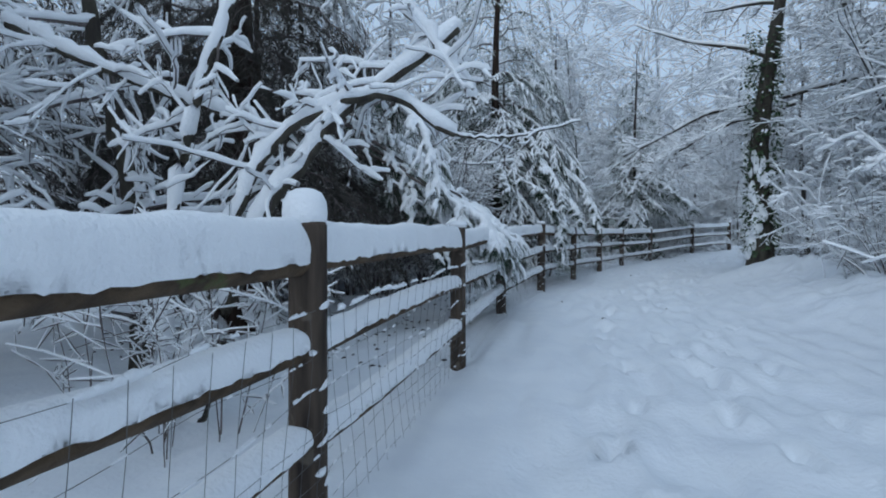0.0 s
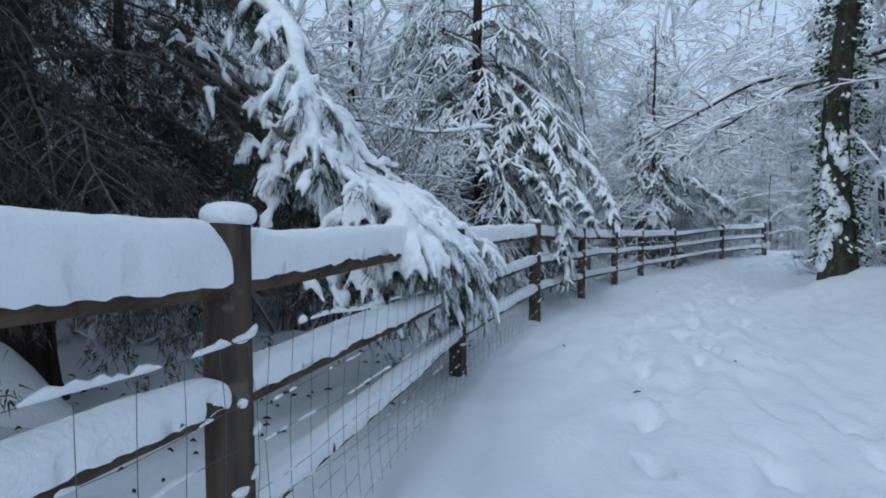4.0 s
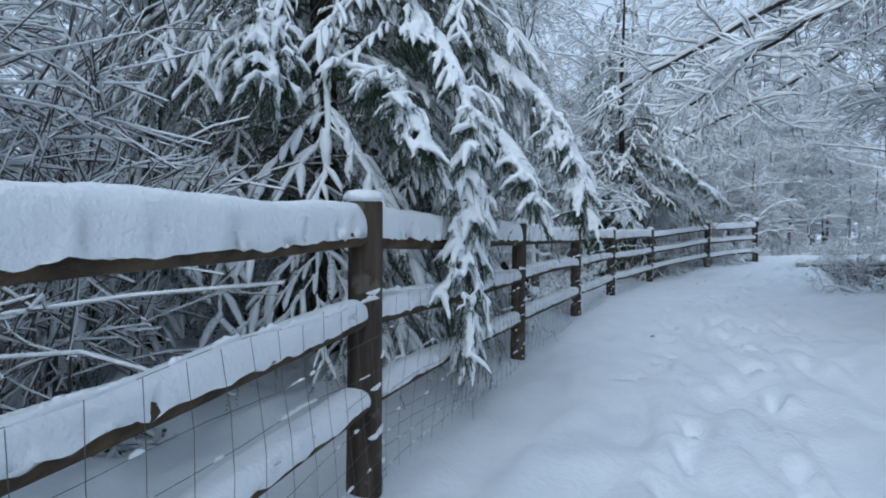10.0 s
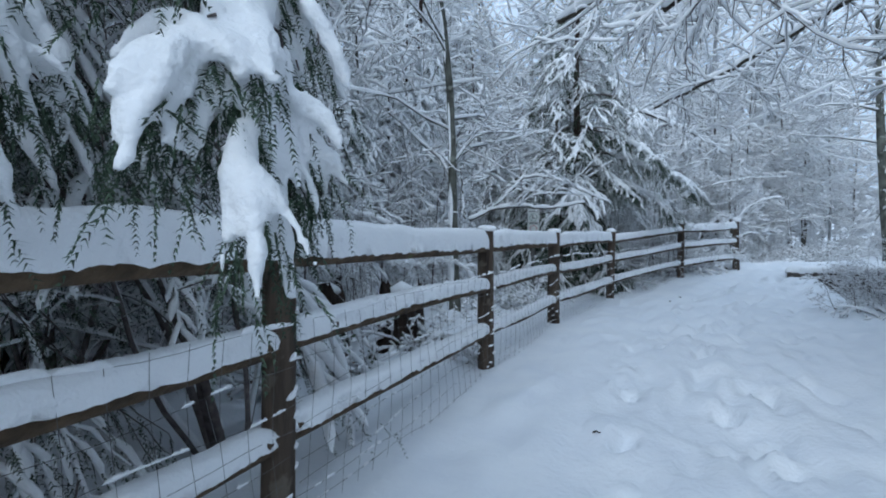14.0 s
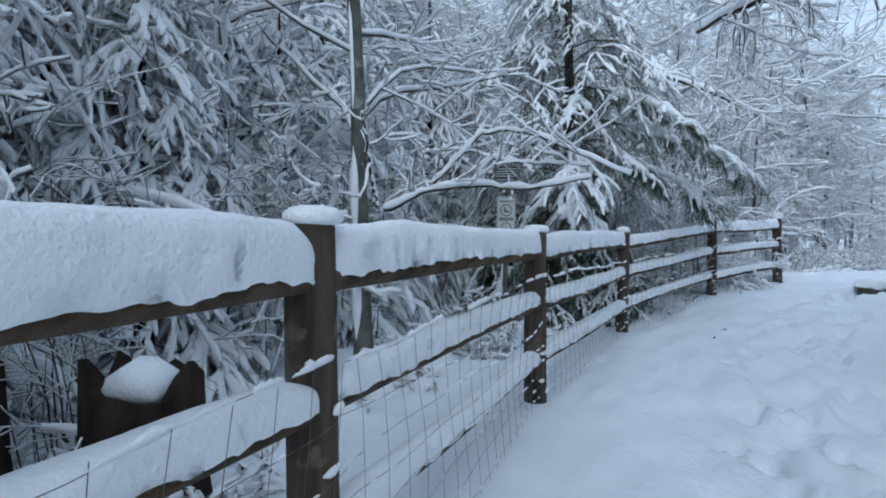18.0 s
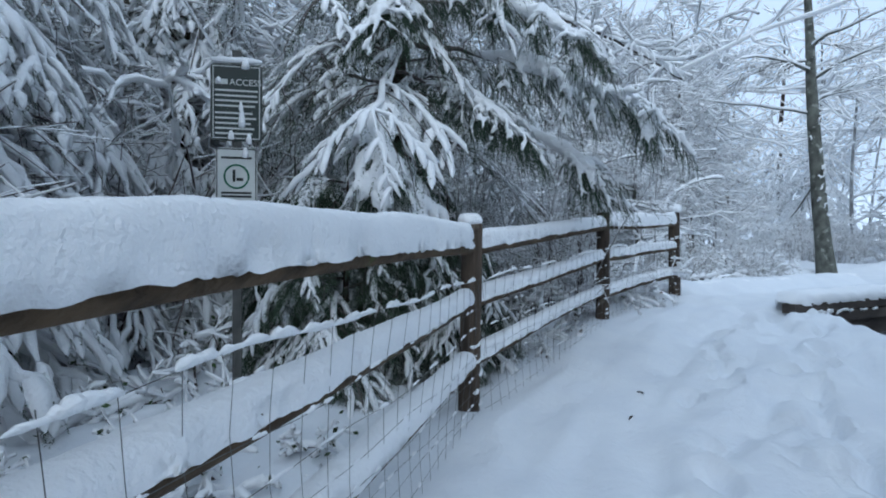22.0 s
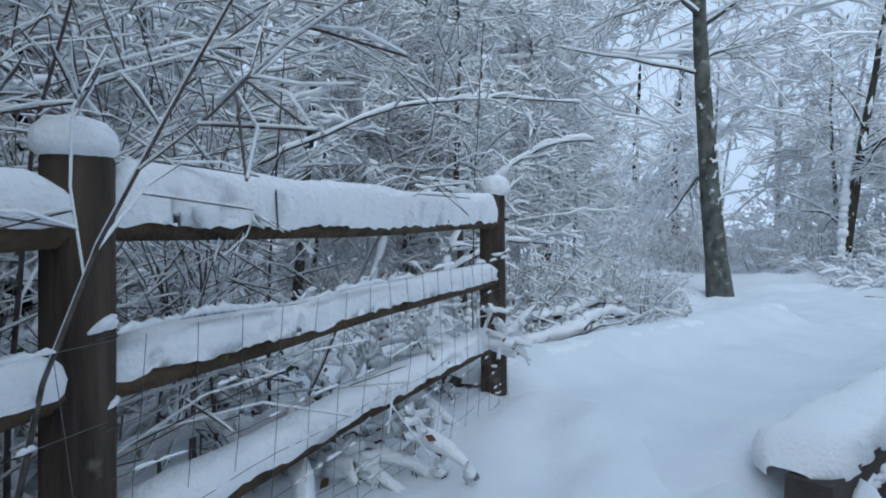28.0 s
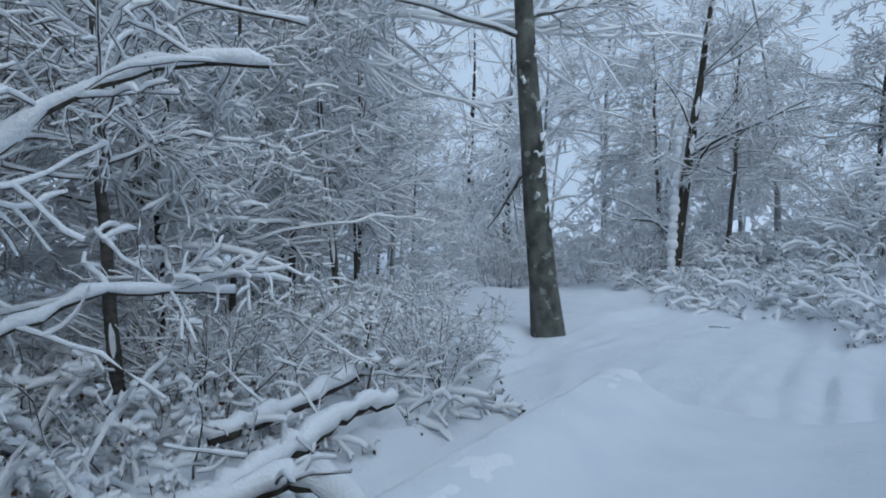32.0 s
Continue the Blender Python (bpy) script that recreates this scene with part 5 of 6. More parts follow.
# ---------- sign post behind the fence ----------
SIGN_DARK = material("dark_green_sign", (0.018, 0.032, 0.03), 0.45, (0.014, 0.024, 0.024), 6, 0, 1, 0.4)
SIGN_WHITE = material("white_sign", (0.62, 0.64, 0.62), 0.5, (0.52, 0.54, 0.53), 5, 0, 1, 0.4)
INK = material("dark_ink", (0.03, 0.035, 0.035), 0.6, (0.02, 0.025, 0.025), 5, 0, 1, 0.2)
GREEN = material("green_paint", (0.02, 0.16, 0.09), 0.5, (0.015, 0.12, 0.07), 5, 0, 1, 0.3)
RED = material("red_paint", (0.4, 0.06, 0.06), 0.5, (0.3, 0.05, 0.05), 5, 0, 1, 0.3)
STEEL = material("painted_steel_post", (0.10, 0.10, 0.095), 0.6, (0.06, 0.06, 0.06), 12, 0.2, 40, 0.4)


def box(b, x0, x1, y0, y1, z0, z1):
    v = np.array([(x, y, z) for x in (x0, x1) for y in (y0, y1) for z in (z0, z1)])
    b.add(v, np.array([(0, 1, 3, 2), (4, 6, 7, 5), (0, 4, 5, 1), (2, 3, 7, 6), (0, 2, 6, 4), (1, 5, 7, 3)]))


def plate(b, w, h, y0, y1, z, corner=0.025):
    """A flat plate with rounded corners, facing -y."""
    a = np.concatenate([np.linspace(k * np.pi / 2, (k + 1) * np.pi / 2, 5) for k in range(4)])
    ox = np.repeat([1, -1, -1, 1], 5) * (w / 2 - corner)
    oz = np.repeat([1, 1, -1, -1], 5) * (h / 2 - corner)
    x, zz = ox + corner * np.cos(a), oz + corner * np.sin(a) + z
    n = len(a)
    v = np.concatenate([np.stack([x, 0 * x + y0, zz], -1), np.stack([x, 0 * x + y1, zz], -1), [[0, y0, z], [0, y1, z]]])
    i = np.arange(n)
    k = (i + 1) % n
    b.add(v, np.stack([i, k, k + n, i + n], -1), np.concatenate([np.stack([k, i, 0 * i + 2 * n], -1), np.stack([i + n, k + n, 0 * i + 2 * n + 1], -1)]))


def frame_ring(b, w, h, t, y0, y1, z):
    for x0, x1, z0, z1 in ((-w / 2, w / 2, h / 2 - t, h / 2), (-w / 2, w / 2, -h / 2, -h / 2 + t), (-w / 2, -w / 2 + t, -h / 2 + t, h / 2 - t), (w / 2 - t, w / 2, -h / 2 + t, h / 2 - t)):
        box(b, x0, x1, y0, y1, z + z0, z + z1)


def hoop(b, r, t, y, z):
    a = np.linspace(0, 2 * np.pi, 33)
    sweep(b, np.stack([r * np.cos(a), 0 * a + y, z + r * np.sin(a)], -1), np.full(33, t), 5)


def made(name, fn, mat, parent, label=""):
    b = Buf()
    fn(b)
    return part(name, b.mesh(name, mat, False), parent, label)


sign = thing("sign_post", "steel post with a dark access sign above a white dog sign", "sign", pose(6.53, 22.22, -0.06, 0, 0.3, -8))
made("post", lambda b: box(b, -0.025, 0.025, 0.0, 0.05, -0.45, 2.33), STEEL, sign)
up_sign = made("upper_sign", lambda b: plate(b, 0.29, 0.45, -0.012, -0.004, 2.02), SIGN_DARK, sign, "dark green sign with pale lettering")
made("border", lambda b: frame_ring(b, 0.265, 0.425, 0.005, -0.0145, -0.0125, 2.02), SIGN_WHITE, up_sign)
for q in range(9):
    zz = 2.085 - 0.03 * q - (0.012 if q > 3 else 0)
    ww = (0.24, 0.235, 0.24, 0.225, 0.21, 0.23, 0.2, 0.22, 0.21)[q]
    made("text_line", lambda b: box(b, -0.12, -0.12 + ww, -0.0145, -0.0125, zz, zz + 0.010), SIGN_WHITE, up_sign)
made("text_bar", lambda b: box(b, -0.12, -0.05, -0.0145, -0.0125, 2.125, 2.155), SIGN_WHITE, up_sign)
cu = bpy.data.curves.new("lettering", "FONT")
cu.body, cu.size, cu.extrude, cu.align_x = "ACCESS", 0.052, 0.001, "LEFT"
cu.materials.append(SIGN_WHITE)
lt = new("lettering", cu)
lt.parent = up_sign
lt.matrix_basis = pose(-0.04, -0.0135, 2.122, 90, 0, 0)
lo_sign = made("lower_sign", lambda b: plate(b, 0.235, 0.45, -0.012, -0.004, 1.53), SIGN_WHITE, sign, "white sign with a green ring")
made("border", lambda b: frame_ring(b, 0.225, 0.44, 0.006, -0.0145, -0.0125, 1.53), INK, lo_sign)
made("green_ring", lambda b: hoop(b, 0.068, 0.006, -0.013, 1.585), GREEN, lo_sign)
made("pictogram", lambda b: (box(b, -0.022, -0.006, -0.0145, -0.0125, 1.555, 1.625), box(b, 0.0, 0.038, -0.0145, -0.0125, 1.56, 1.578)), INK, lo_sign)
for q in range(3):
    zz = (1.69, 1.483, 1.462)[q]
    made("text_line", lambda b: box(b, -0.085, 0.085, -0.0145, -0.0125, zz, zz + 0.012), INK, lo_sign)
made("red_ring", lambda b: hoop(b, 0.06, 0.006, -0.013, 1.375), RED, lo_sign)
b = Buf()
for x, z, ln, r in ((0.03, 1.93, 0.1, 0.016), (0.025, 2.0, 0.05, 0.01), (-0.03, 1.83, 0.05, 0.014), (0.07, 1.81, 0.06, 0.014), (0.05, 2.25, 0.06, 0.02), (-0.1, 2.15, 0.03, 0.014), (0.05, 1.73, 0.06, 0.016)):
    blobs(b, np.array([x, -0.014, z]) + Z * np.linspace(-ln / 2, ln / 2, 4)[:, None], r * np.array([1.1, 1.2, 0.9, 0.5]), 6)
blobs(b, np.array([0, 0.0, 2.27]) + np.array([1, 0, 0]) * np.linspace(-0.14, 0.14, 6)[:, None], np.array([0.012, 0.02, 0.018, 0.022, 0.02, 0.01]), 6)
tagged(part("stuck_snow", b.mesh("stuck_snow", SNOW), sign, "patches of snow stuck to the signs"), kind="stuff")

# ---------- stump and fallen branches ----------
STUMP = material("rotten_stump_wood", (0.05, 0.035, 0.028), 0.95, (0.02, 0.015, 0.013), 10, 0.9, 25, 0.1, stretch=(1, 1, 0.25))
stump = thing("tree_stump", "dark rotten stump topped with snow behind the fence", "stump", pose(3.92, 17.85, gz(3.92, 17.85) - 0.18) @ Matrix.Scale(0.85, 4))
b = Buf()
aa = np.linspace(0, 2 * np.pi, 25)[:-1]
rows = []
for zq, f in ((-0.2, 1.35), (0.1, 1.12), (0.4, 1.0), (0.7, 0.95), (0.9, 0.93)):
    rr = 0.27 * f * (1 + 0.16 * (lattice(aa * 3, aa * 0 + 2, 3) - 0.5) + 0.1 * np.sin(aa * 7))
    rows.append(np.stack([rr * np.cos(aa), rr * np.sin(aa), zq + (0.22 * (lattice(aa * 2.2, aa * 0, 8) - 0.4) if zq > 0.8 else 0 * aa)], -1))
rows.append(np.stack([0 * aa, 0 * aa, 0 * aa + 0.72], -1))
V = np.stack(rows)
ii, jj = np.meshgrid(np.arange(len(rows) - 1), np.arange(24), indexing="ij")
b.add(V, np.stack([ii * 24 + jj, ii * 24 + (jj + 1) % 24, (ii + 1) * 24 + (jj + 1) % 24, (ii + 1) * 24 + jj], -1))
part("trunk", b.mesh("trunk", STUMP), stump)
b = Buf()
blobs(b, np.array([[-0.15, 0.05, 0.84], [0.0, 0.0, 0.9], [0.14, -0.04, 0.86]]), np.array([0.12, 0.19, 0.13]), 9, 0.6)
part("snow_cap", b.mesh("snow_cap", SNOW), stump, "uneven cap of snow")

put(stump, 3.15, 17.95, 70, 0.85)


def fallen(label, pts, r, depth, seed, twigs=4, name="fallen_branch", reach=(0.3, 0.7), up=0.8, kids=3, twig_snow=0.025):
    g = np.random.default_rng(seed)
    ob = thing(name, label, "branch")
    P = np.array(pts, float)
    s = np.linspace(0, 1, len(P))
    t = np.linspace(0, 1, 24)
    Q = np.stack([np.interp(t, s, P[:, c]) for c in range(3)], -1)
    for _ in range(2):
        Q[1:-1] = 0.25 * Q[:-2] + 0.5 * Q[1:-1] + 0.25 * Q[2:]
    Q[1:-1] += g.normal(0, 0.004 + r * 0.18, (22, 3))
    R = r * np.linspace(1.1, 0.55, 24)
    b = Buf()
    sweep(b, Q, R, 9)
    part("limb", b.mesh("limb", BARK), ob)
    out = [[], []]
    for q in range(twigs):
        k = int(g.integers(3, 22))
        grow(g, Q[k], norm(g.normal(0, 1, 3) * np.array([1, 1, 0.6]) + Z * up), g.uniform(*reach), max(r * 0.25, 0.005), dict(wig=(0.14, 0.2), grav=(-0.03, -0.06), kids=(kids,), ratio=(0.5,), angle=((30, 70),), pts=(5, 7, 7, 10), **{"from": (0.15,)}), 0, out)
    sn, tw = Buf(), Buf()
    for lines in out:
        for A, B in by_length(lines):
            sweep(tw, A, B, 4)
            snow_on(sn, A, B, 5, g, twig_snow)
    wid = (R * 0.8 + depth * 0.45 * g.uniform(0.35, 1.35, 24))
    if depth:
        ridge = Buf()
        blobs(ridge, Q + Z * (R * 0.4 + wid * 0.8)[:, None], wid, 9, 0.95)
        part("snow_ridge", ridge.mesh("snow_ridge", SNOW), ob, "thick ridge of snow on the branch")
    if twigs:
        tagged(part("twig", tw.mesh("twig", TWIG), ob), kind="stuff")
        tagged(part("twig_snow", sn.mesh("twig_snow", SNOW), ob, "snow lying along the twigs"), kind="stuff")
    return ob


fallen("crooked fallen log under a thick ridge of snow", [(13.3, 27.6, 0.2), (13.6, 27.15, 0.16), (13.9, 26.95, 0.13), (14.4, 26.92, 0.16), (14.95, 26.82, 0.28), (15.1, 26.72, 0.27), (15.2, 26.2, 0.12)], 0.045, 0.12, 1, 4, "fallen_log")
fallen("forked fallen branch lying across the brush", [(14.7, 26.95, 0.2), (15.2, 27.15, 0.22), (15.8, 27.3, 0.33), (16.3, 27.4, 0.3)], 0.04, 0.09, 2, 5)
fallen("fallen branch with snow resting in the brush", [(15.0, 27.6, 0.3), (15.8, 27.7, 0.35), (16.6, 28.0, 0.4), (17.1, 27.9, 0.36)], 0.035, 0.08, 3, 4)
fallen("dark crooked sapling standing in the brush", [(15.5, 29.6, 0.1), (15.6, 29.7, 1.0), (15.5, 29.7, 1.9), (15.7, 29.75, 3.2)], 0.03, 0.0, 7, 14, "sapling", (0.5, 1.1), 0.3, 6, 0.04)
fallen("snow-bent branch leaning out of the brush", [(13.1, 27.6, 0.2), (13.6, 27.4, 0.9), (14.3, 27.3, 1.25), (15.0, 27.3, 1.2)], 0.016, 0.06, 8, 10, "bowed_sapling", (0.3, 0.8), 0.2, 4, 0.035)
fallen("snow-bent branch leaning out of the brush", [(12.9, 27.9, 0.3), (13.0, 27.5, 1.3), (13.3, 27.1, 1.75), (13.7, 26.75, 1.6)], 0.014, 0.055, 9, 12, "bowed_sapling", (0.3, 0.8), 0.2, 4, 0.035)
fallen("long overhanging limb hung with snowy twigs", [(11.5, 15.0, 5.4), (9.6, 15.8, 4.9), (8.6, 16.4, 4.75), (7.66, 16.9, 4.6), (6.6, 17.4, 4.0), (5.6, 17.9, 3.5)], 0.05, 0.07, 31, 60, "overhanging_limb", (0.6, 1.6), -0.5, 9, 0.035)
fallen("overhanging limb hung with snowy twigs", [(8.3, 13.6, 4.2), (7.2, 14.6, 3.9), (6.2, 15.2, 3.3), (5.6, 15.6, 2.75)], 0.035, 0.06, 32, 46, "overhanging_limb", (0.5, 1.3), -0.5, 8, 0.035)
fallen("overhanging limb hung with snowy twigs", [(10.6, 18.6, 4.8), (9.6, 19.6, 4.1), (8.8, 20.3, 3.6), (8.2, 20.9, 3.3)], 0.035, 0.06, 33, 46, "overhanging_limb", (0.5, 1.3), -0.5, 8, 0.035)
fallen("snowy limb drooping over the fence end", [(9.5, 26.5, 4.6), (10.2, 25.4, 4.2), (10.9, 24.5, 3.6), (11.4, 23.9, 3.0)], 0.03, 0.06, 34, 46, "overhanging_limb", (0.5, 1.3), -0.6, 8, 0.04)
fallen("bowed sapling arching over under its snow", [(13.25, 27.15, 0.0), (13.35, 27.1, 0.7), (13.5, 27.05, 1.35), (14.0, 26.85, 1.98), (14.35, 26.65, 2.2), (14.7, 26.45, 2.22)], 0.016, 0.06, 4, 14, "bowed_sapling")
fallen("thin leaning pole of a dead sapling", [(13.6, 26.9, 0.0), (13.62, 26.92, 1.5), (13.75, 26.98, 3.2)], 0.006, 0.0, 5, 0, "dead_sapling")
fallen("snowy limb reaching above the brush", [(11.8, 28.0, 1.9), (13.2, 27.8, 2.6), (14.4, 27.7, 2.85), (15.6, 27.5, 2.9)], 0.014, 0.04, 6, 16, "bowed_limb")
fallen("leaning alder stem with a thick ridge of snow", [(-1.75, 4.0, -0.2), (-1.5, 3.95, 0.7), (-1.26, 3.9, 1.27), (-0.95, 3.9, 1.7), (-0.76, 3.9, 1.97), (-0.38, 3.9, 2.22), (0.1, 3.9, 2.6)], 0.05, 0.07, 11, 14, "leaning_alder", (0.3, 0.9), 0.4, 4, 0.045)
fallen("crooked alder stem bending down under its snow", [(-1.95, 4.0, -0.2), (-1.6, 3.95, 0.9), (-1.4, 3.9, 1.4), (-1.22, 3.9, 1.73), (-1.11, 3.9, 1.87), (-0.76, 3.85, 2.08), (-0.38, 3.8, 2.17), (-0.22, 3.8, 2.03), (0.08, 3.8, 1.87)], 0.036, 0.075, 12, 14, "leaning_alder", (0.3, 0.9), 0.4, 4, 0.045)
fallen("thin dark twig reaching from a bent stem", [(0.05, 3.8, 1.87), (0.25, 3.8, 1.85), (0.5, 3.8, 1.86), (0.9, 3.8, 1.96)], 0.008, 0.012, 13, 5, "bent_twig", (0.15, 0.4), 0.2, 2, 0.015)
fallen("drooping limb heavy with snow above the fence", [(-0.9, 4.0, 3.2), (-0.32, 3.85, 2.79), (-0.05, 3.85, 2.45), (0.21, 3.85, 2.11)], 0.02, 0.09, 14, 10, "drooping_limb", (0.3, 0.7), 0.1, 3, 0.04)
fallen("upright alder stem with snow-laden side branches", [(-2.05, 4.1, -0.2), (-1.95, 4.05, 0.9), (-1.86, 4.0, 1.5), (-1.7, 3.95, 2.1), (-1.5, 3.9, 2.6), (-1.2, 3.9, 3.2)], 0.04, 0.06, 16, 16, "leaning_alder", (0.4, 1.1), 0.3, 4, 0.05)
fallen("mossy upright trunk with snowy branches", [(-2.6, 5.0, -0.3), (-2.62, 5.0, 0.6), (-2.66, 5.0, 1.3), (-2.85, 5.0, 2.3), (-3.1, 5.0, 3.4)], 0.1, 0.0, 17, 18, "mossy_trunk", (0.5, 1.4), 0.3, 5, 0.055)
fallen("snowy branch crossing the dark trunks", [(-3.3, 4.4, 2.8), (-2.8, 4.4, 2.55), (-2.3, 4.4, 2.35), (-1.6, 4.3, 2.1)], 0.03, 0.08, 18, 12, "drooping_limb", (0.3, 0.9), 0.3, 4, 0.045)
fallen("long snowy limb reaching out above the rail", [(-2.2, 10.3, 2.2), (-1.4, 10.3, 2.45), (-0.4, 10.4, 2.6), (0.5, 10.5, 2.4), (1.3, 10.6, 2.5)], 0.014, 0.05, 15, 16, "drooping_limb")

fallen("forked snowy limb of the alder behind the fence", [(4.98, 20.0, 1.42), (5.32, 19.95, 1.57), (5.66, 19.85, 1.62), (6.03, 19.75, 1.58), (6.54, 19.6, 1.66)], 0.015, 0.04, 21, 8, "drooping_limb")
fallen("upper snowy limb of the alder behind the fence", [(5.37, 19.95, 1.64), (5.56, 19.9, 1.83), (5.74, 19.85, 2.03), (6.03, 19.75, 2.04), (6.42, 19.65, 1.87), (6.84, 19.55, 1.68)], 0.011, 0.034, 22, 9, "drooping_limb")
fallen("thin dark stem beside the alder", [(4.92, 20.0, 1.44), (4.89, 19.95, 1.62), (4.84, 19.8, 1.91), (4.81, 19.7, 2.13)], 0.014, 0.02, 23, 4, "leaning_sapling")
fallen("fine snowy limb of the alder behind the fence", [(5.66, 19.85, 1.62), (5.83, 19.9, 1.84), (5.99, 19.9, 1.82), (6.62, 19.8, 1.78)], 0.008, 0.03, 24, 8, "drooping_limb")

# ---------- bridge ----------
bridge = thing("footbridge", "low timber footbridge under deep snow", "bridge", pose(12.78, 23.63, 0.0, 0, 0, 7.7))


def snow_bar(b, x0, x1, y, half, z0, h, seed, n=50, m=11, fade=0.3):
    """A ridge of snow along x."""
    s = np.linspace(0, 1, n)
    xs = x0 + (x1 - x0) * s
    ang = np.linspace(-0.45, np.pi + 0.45, m)
    edge = np.clip(np.minimum(s, 1 - s) * (x1 - x0) / fade, 0.02, 1) ** 0.5
    rag = lattice(np.arange(n)[:, None] * 0.8 + 0 * ang, np.arange(m)[None] * 0.8 + seed, 3) - 0.5
    V = np.stack([xs[:, None] + 0 * ang, y + half * (0.35 + 0.65 * edge[:, None]) * np.sign(np.cos(ang)) * np.abs(np.cos(ang)) ** 0.7 * (1 + 0.2 * rag), z0 + np.where(np.sin(ang) > 0, h * edge[:, None] * np.abs(np.sin(ang)) ** 0.7 * (1 + 0.25 * rag), np.sin(ang) * 0.045 * (1 + 0.8 * rag))], -1)
    ii, jj = np.meshgrid(np.arange(n - 1), np.arange(m - 1), indexing="ij")
    b.add(V, np.stack([ii * m + jj, ii * m + jj + 1, (ii + 1) * m + jj + 1, (ii + 1) * m + jj], -1))


WIDE, LONG = 2.05, 5.4
for q in range(3, int(LONG / 0.16)):
    b = Buf()
    box(b, q * 0.16, q * 0.16 + 0.15, 0.02, WIDE - 0.02, 0.10, 0.145)
    part("deck_plank", b.mesh("deck_plank", BEAM, False), bridge)
for yy in (0.0, WIDE):
    for x0, x1, y0, y1, zz0, zz1, nm in ((0.12, LONG, -0.05, 0.09, -0.12, 0.095, "side_beam"), (0.2, LONG, -0.10, 0.09, 0.10, 0.235, "ledge_board"), (-0.01, LONG, -0.11, 0.05, 0.255, 0.37, "kerb_beam")):
        b = Buf()
        box(b, x0, x1, yy + y0, yy + y1, zz0, zz1)
        part(nm, b.mesh(nm, BEAM, False), bridge, "dark weathered timber")
    for q in np.arange(0.4, LONG, 1.2):
        b = Buf()
        box(b, q, q + 0.12, yy - 0.06, yy + 0.05, 0.226, 0.254)
        part("spacer_block", b.mesh("spacer_block", BEAM, False), bridge)
    b = Buf()
    snow_bar(b, 0.02, LONG + 0.1, yy + (0.05 if yy == 0 else -0.05), 0.17, 0.362, 0.15 if yy == 0 else 0.11, 4 + yy, 90, 13, 0.12)
    part("kerb_snow", b.mesh("kerb_snow", SNOW), bridge, "rounded ridge of snow along the edge")
b = Buf()
ny, nx = 24, 76
XX, YY = np.meshgrid(np.linspace(-0.8, LONG + 0.4, nx), np.linspace(0.0, WIDE, ny))
low = 0.29 - 0.25 * ramp01(XX, LONG - 0.2, LONG + 0.5)
hill = 0.17 * (1 - ramp01(YY, 0.0, 0.8)) + 0.19 * ramp01(YY, WIDE - 0.6, WIDE - 0.05)
low = low - 0.24 * ramp01(-XX, -0.15, 0.7) - 0.2 * (1 - ramp01(YY, 0.0, 0.4)) * (1 - ramp01(XX, -0.05, 0.2)) - 0.2 * ramp01(YY, WIDE - 0.4, WIDE) * (1 - ramp01(XX, -0.05, 0.2))
ZZ = low + hill * ramp01(XX, 0.0, 0.5) + 0.05 * (lattice(XX * 3, YY * 3, 8) - 0.5)
ii, jj = np.meshgrid(np.arange(ny - 1), np.arange(nx - 1), indexing="ij")
b.add(np.stack([XX, YY, ZZ], -1), np.stack([ii * nx + jj, ii * nx + jj + 1, (ii + 1) * nx + jj + 1, (ii + 1) * nx + jj], -1))
part("deck_snow", b.mesh("deck_snow", SNOW_GROUND), bridge, "trodden snow lying on the deck")
b = Buf()
lg = np.random.default_rng(31)
for q in range(34):
    u, n = lg.uniform(0.3, 5.0), 6
    c = np.array([u, -0.112, 0.243 + lg.normal(0, 0.012)])
    run = lg.uniform(0.04, 0.2)
    P = c + np.stack([np.linspace(0, run, n), lg.uniform(-0.012, 0.004, n), lg.normal(0, 0.008, n)], -1)
    blobs(b, P, lg.uniform(0.008, 0.022, n), 6)
tagged(part("ledge_snow", b.mesh("ledge_snow", SNOW), bridge, "scraps of snow caught between the boards"), kind="stuff")

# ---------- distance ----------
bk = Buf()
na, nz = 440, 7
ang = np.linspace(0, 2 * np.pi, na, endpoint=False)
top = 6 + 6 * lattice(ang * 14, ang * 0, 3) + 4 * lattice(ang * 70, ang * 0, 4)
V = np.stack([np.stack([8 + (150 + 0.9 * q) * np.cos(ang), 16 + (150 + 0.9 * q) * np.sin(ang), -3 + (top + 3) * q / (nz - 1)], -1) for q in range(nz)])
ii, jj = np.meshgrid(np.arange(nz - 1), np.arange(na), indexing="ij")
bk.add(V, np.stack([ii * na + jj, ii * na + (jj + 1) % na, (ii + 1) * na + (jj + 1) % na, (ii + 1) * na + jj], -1))
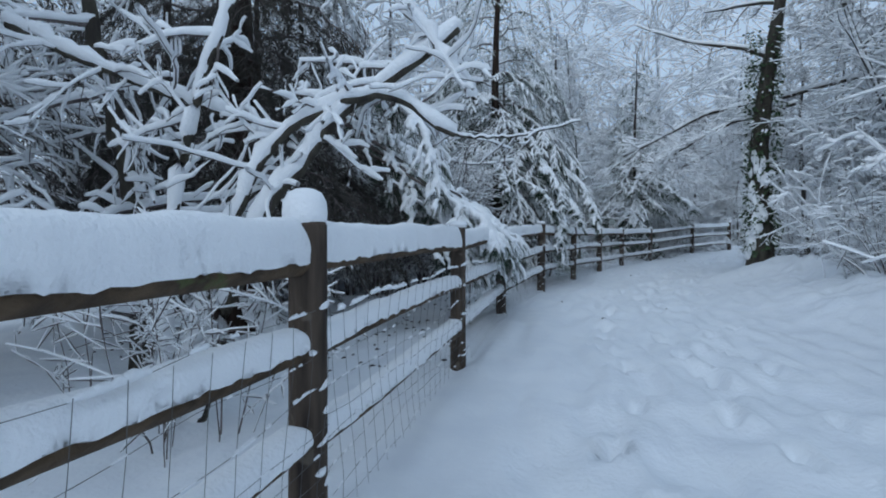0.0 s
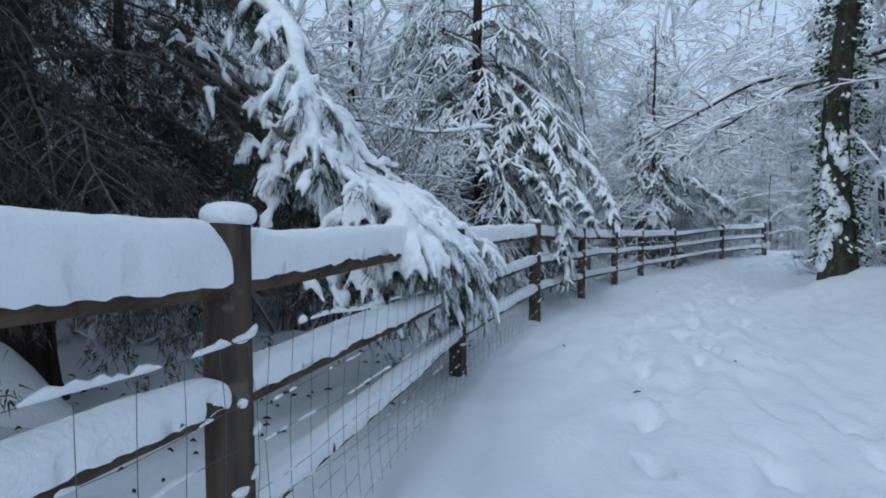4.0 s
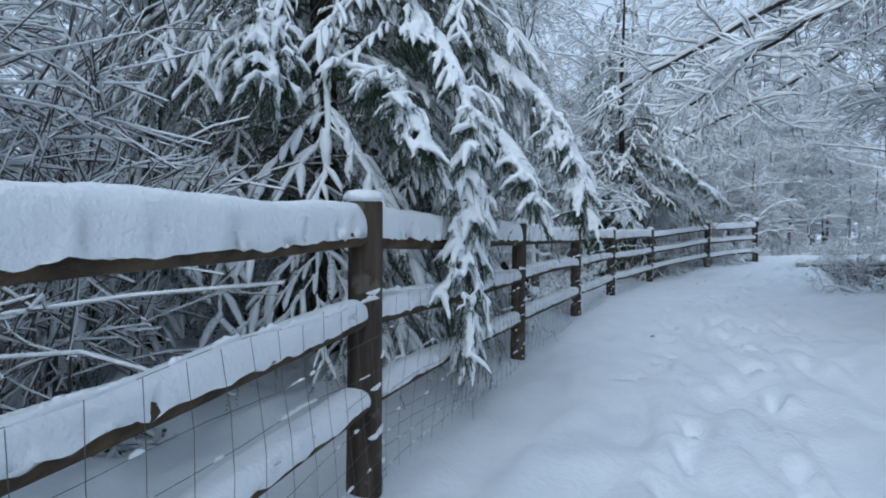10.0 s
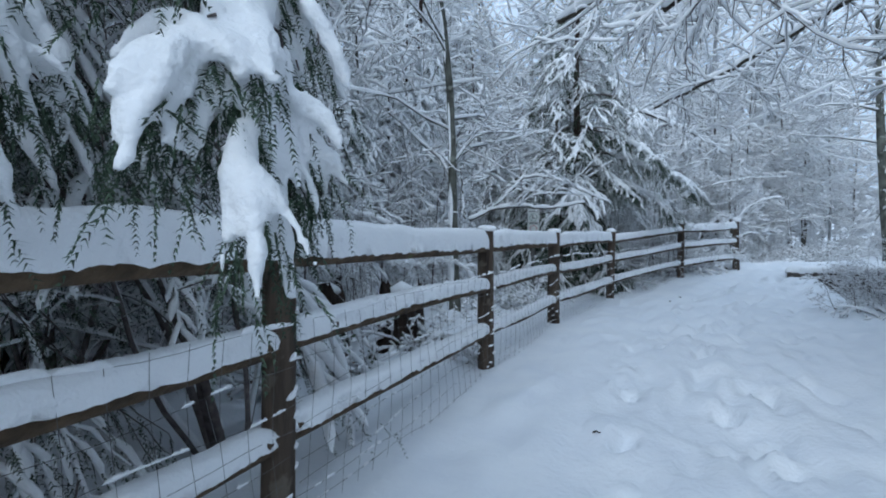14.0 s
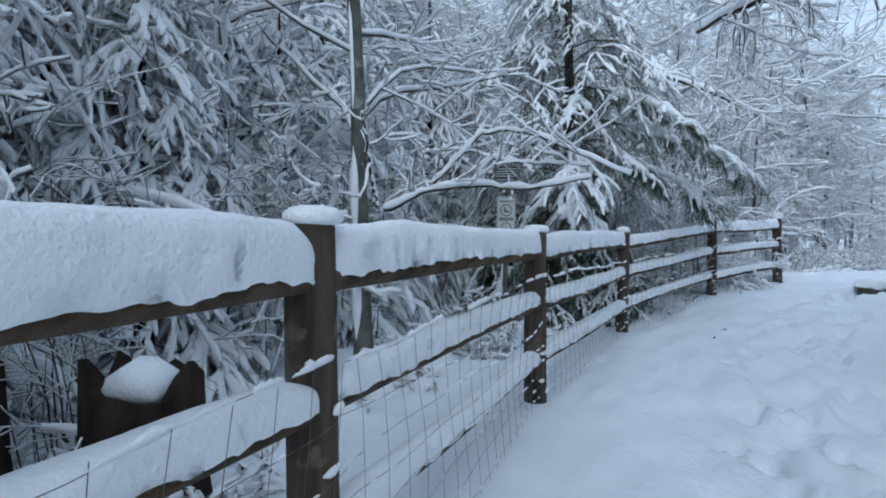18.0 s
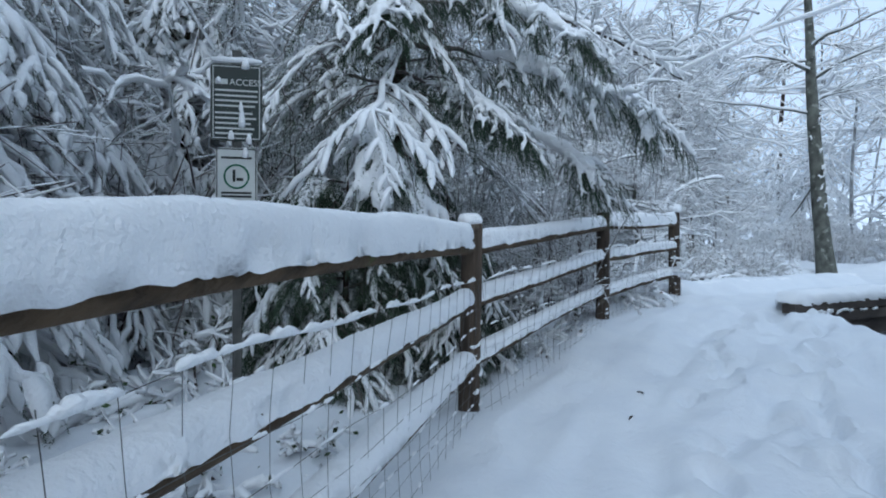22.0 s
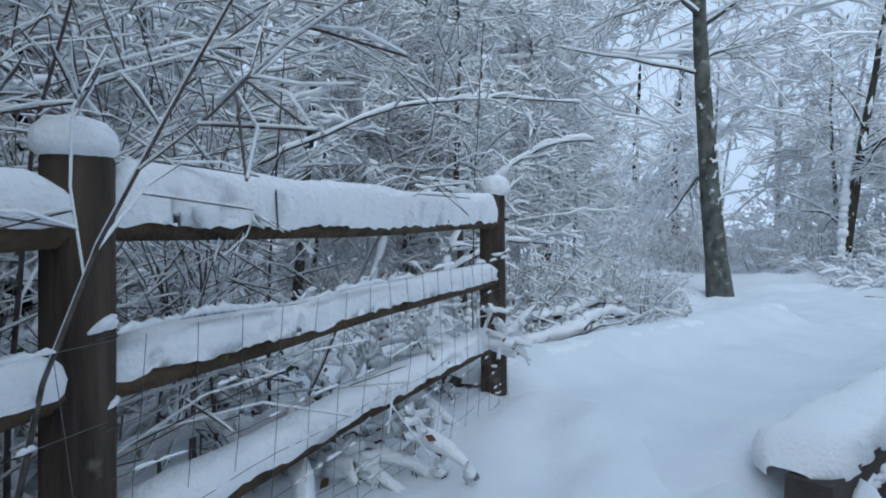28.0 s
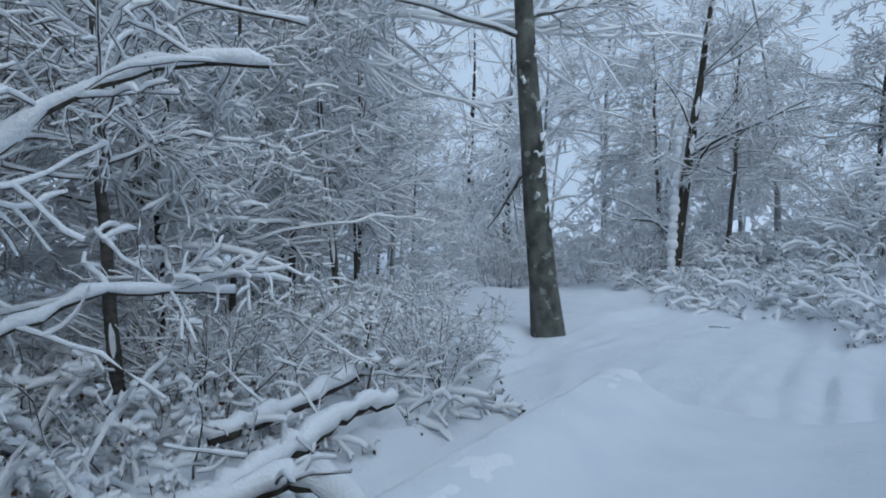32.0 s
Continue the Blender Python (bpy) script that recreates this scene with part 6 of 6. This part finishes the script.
# pale bluish colour stands in for the haze over the distant woods
FAR = material("hazed_distant_wood", (0.8, 0.83, 0.87), 1.0, (0.66, 0.7, 0.75), 0.9, 0, 1, 0.0, stretch=(1, 1, 0.3))
tagged(new("backdrop", bk.mesh("backdrop", FAR)), "backdrop of distant snowy woods, haze put into the pale colour", "backdrop", kind="structure")

PALE = material("distant_steel", (0.3, 0.33, 0.36), 0.7, (0.25, 0.28, 0.31), 3, 0, 1, 0.3)
tower = thing("power_pylon", "pale steel lattice power pylon in the distance", "pylon", pose(112, 56, 0, 0, 0, 20))
b = Buf()
lv = np.array([0, 8, 15, 21, 26, 30, 34, 38, 42.0])
hw = np.interp(lv, [0, 30, 42], [4.2, 1.2, 0.8])
for cxs, cys in ((1, 1), (1, -1), (-1, 1), (-1, -1)):
    lb = Buf()
    sweep(lb, np.stack([cxs * hw, cys * hw, lv], -1), np.full(len(lv), 0.16), 4)
    part("leg", lb.mesh("leg", PALE), tower)
for k in range(len(lv) - 1):
    for (ax, ay), (bx, by) in (((1, 1), (1, -1)), ((1, -1), (-1, -1)), ((-1, -1), (-1, 1)), ((-1, 1), (1, 1))):
        for f0, f1_ in (((ax, ay), (bx, by)), ((bx, by), (ax, ay))):
            sweep(b, np.array([(f0[0] * hw[k], f0[1] * hw[k], lv[k]), (f1_[0] * hw[k + 1], f1_[1] * hw[k + 1], lv[k + 1])]), np.array([0.09, 0.09]), 3)
tagged(part("brace", b.mesh("brace", PALE), tower), kind="stuff")
for zz, wd in ((28, 7), (34, 9), (40, 7)):
    lb = Buf()
    box(lb, -wd, wd, -0.3, 0.3, zz, zz + 0.5)
    part("crossarm", lb.mesh("crossarm", PALE, False), tower)
pole = thing("utility_pole", "wooden utility pole with a short crossarm beyond the brush", "pole", pose(44.5, 33.5, gz(44.5, 33.5)))
b = Buf()
sweep(b, np.array([(0, 0, -0.3), (0.05, 0, 4), (0.1, 0, 8.0)]), np.array([0.17, 0.15, 0.12]), 10, cap=True)
part("shaft", b.mesh("shaft", BARK_SMOOTH), pole)
b = Buf()
box(b, -0.9, 1.1, -0.06, 0.06, 7.6, 7.75)
part("crossarm", b.mesh("crossarm", BARK_SMOOTH, False), pole)
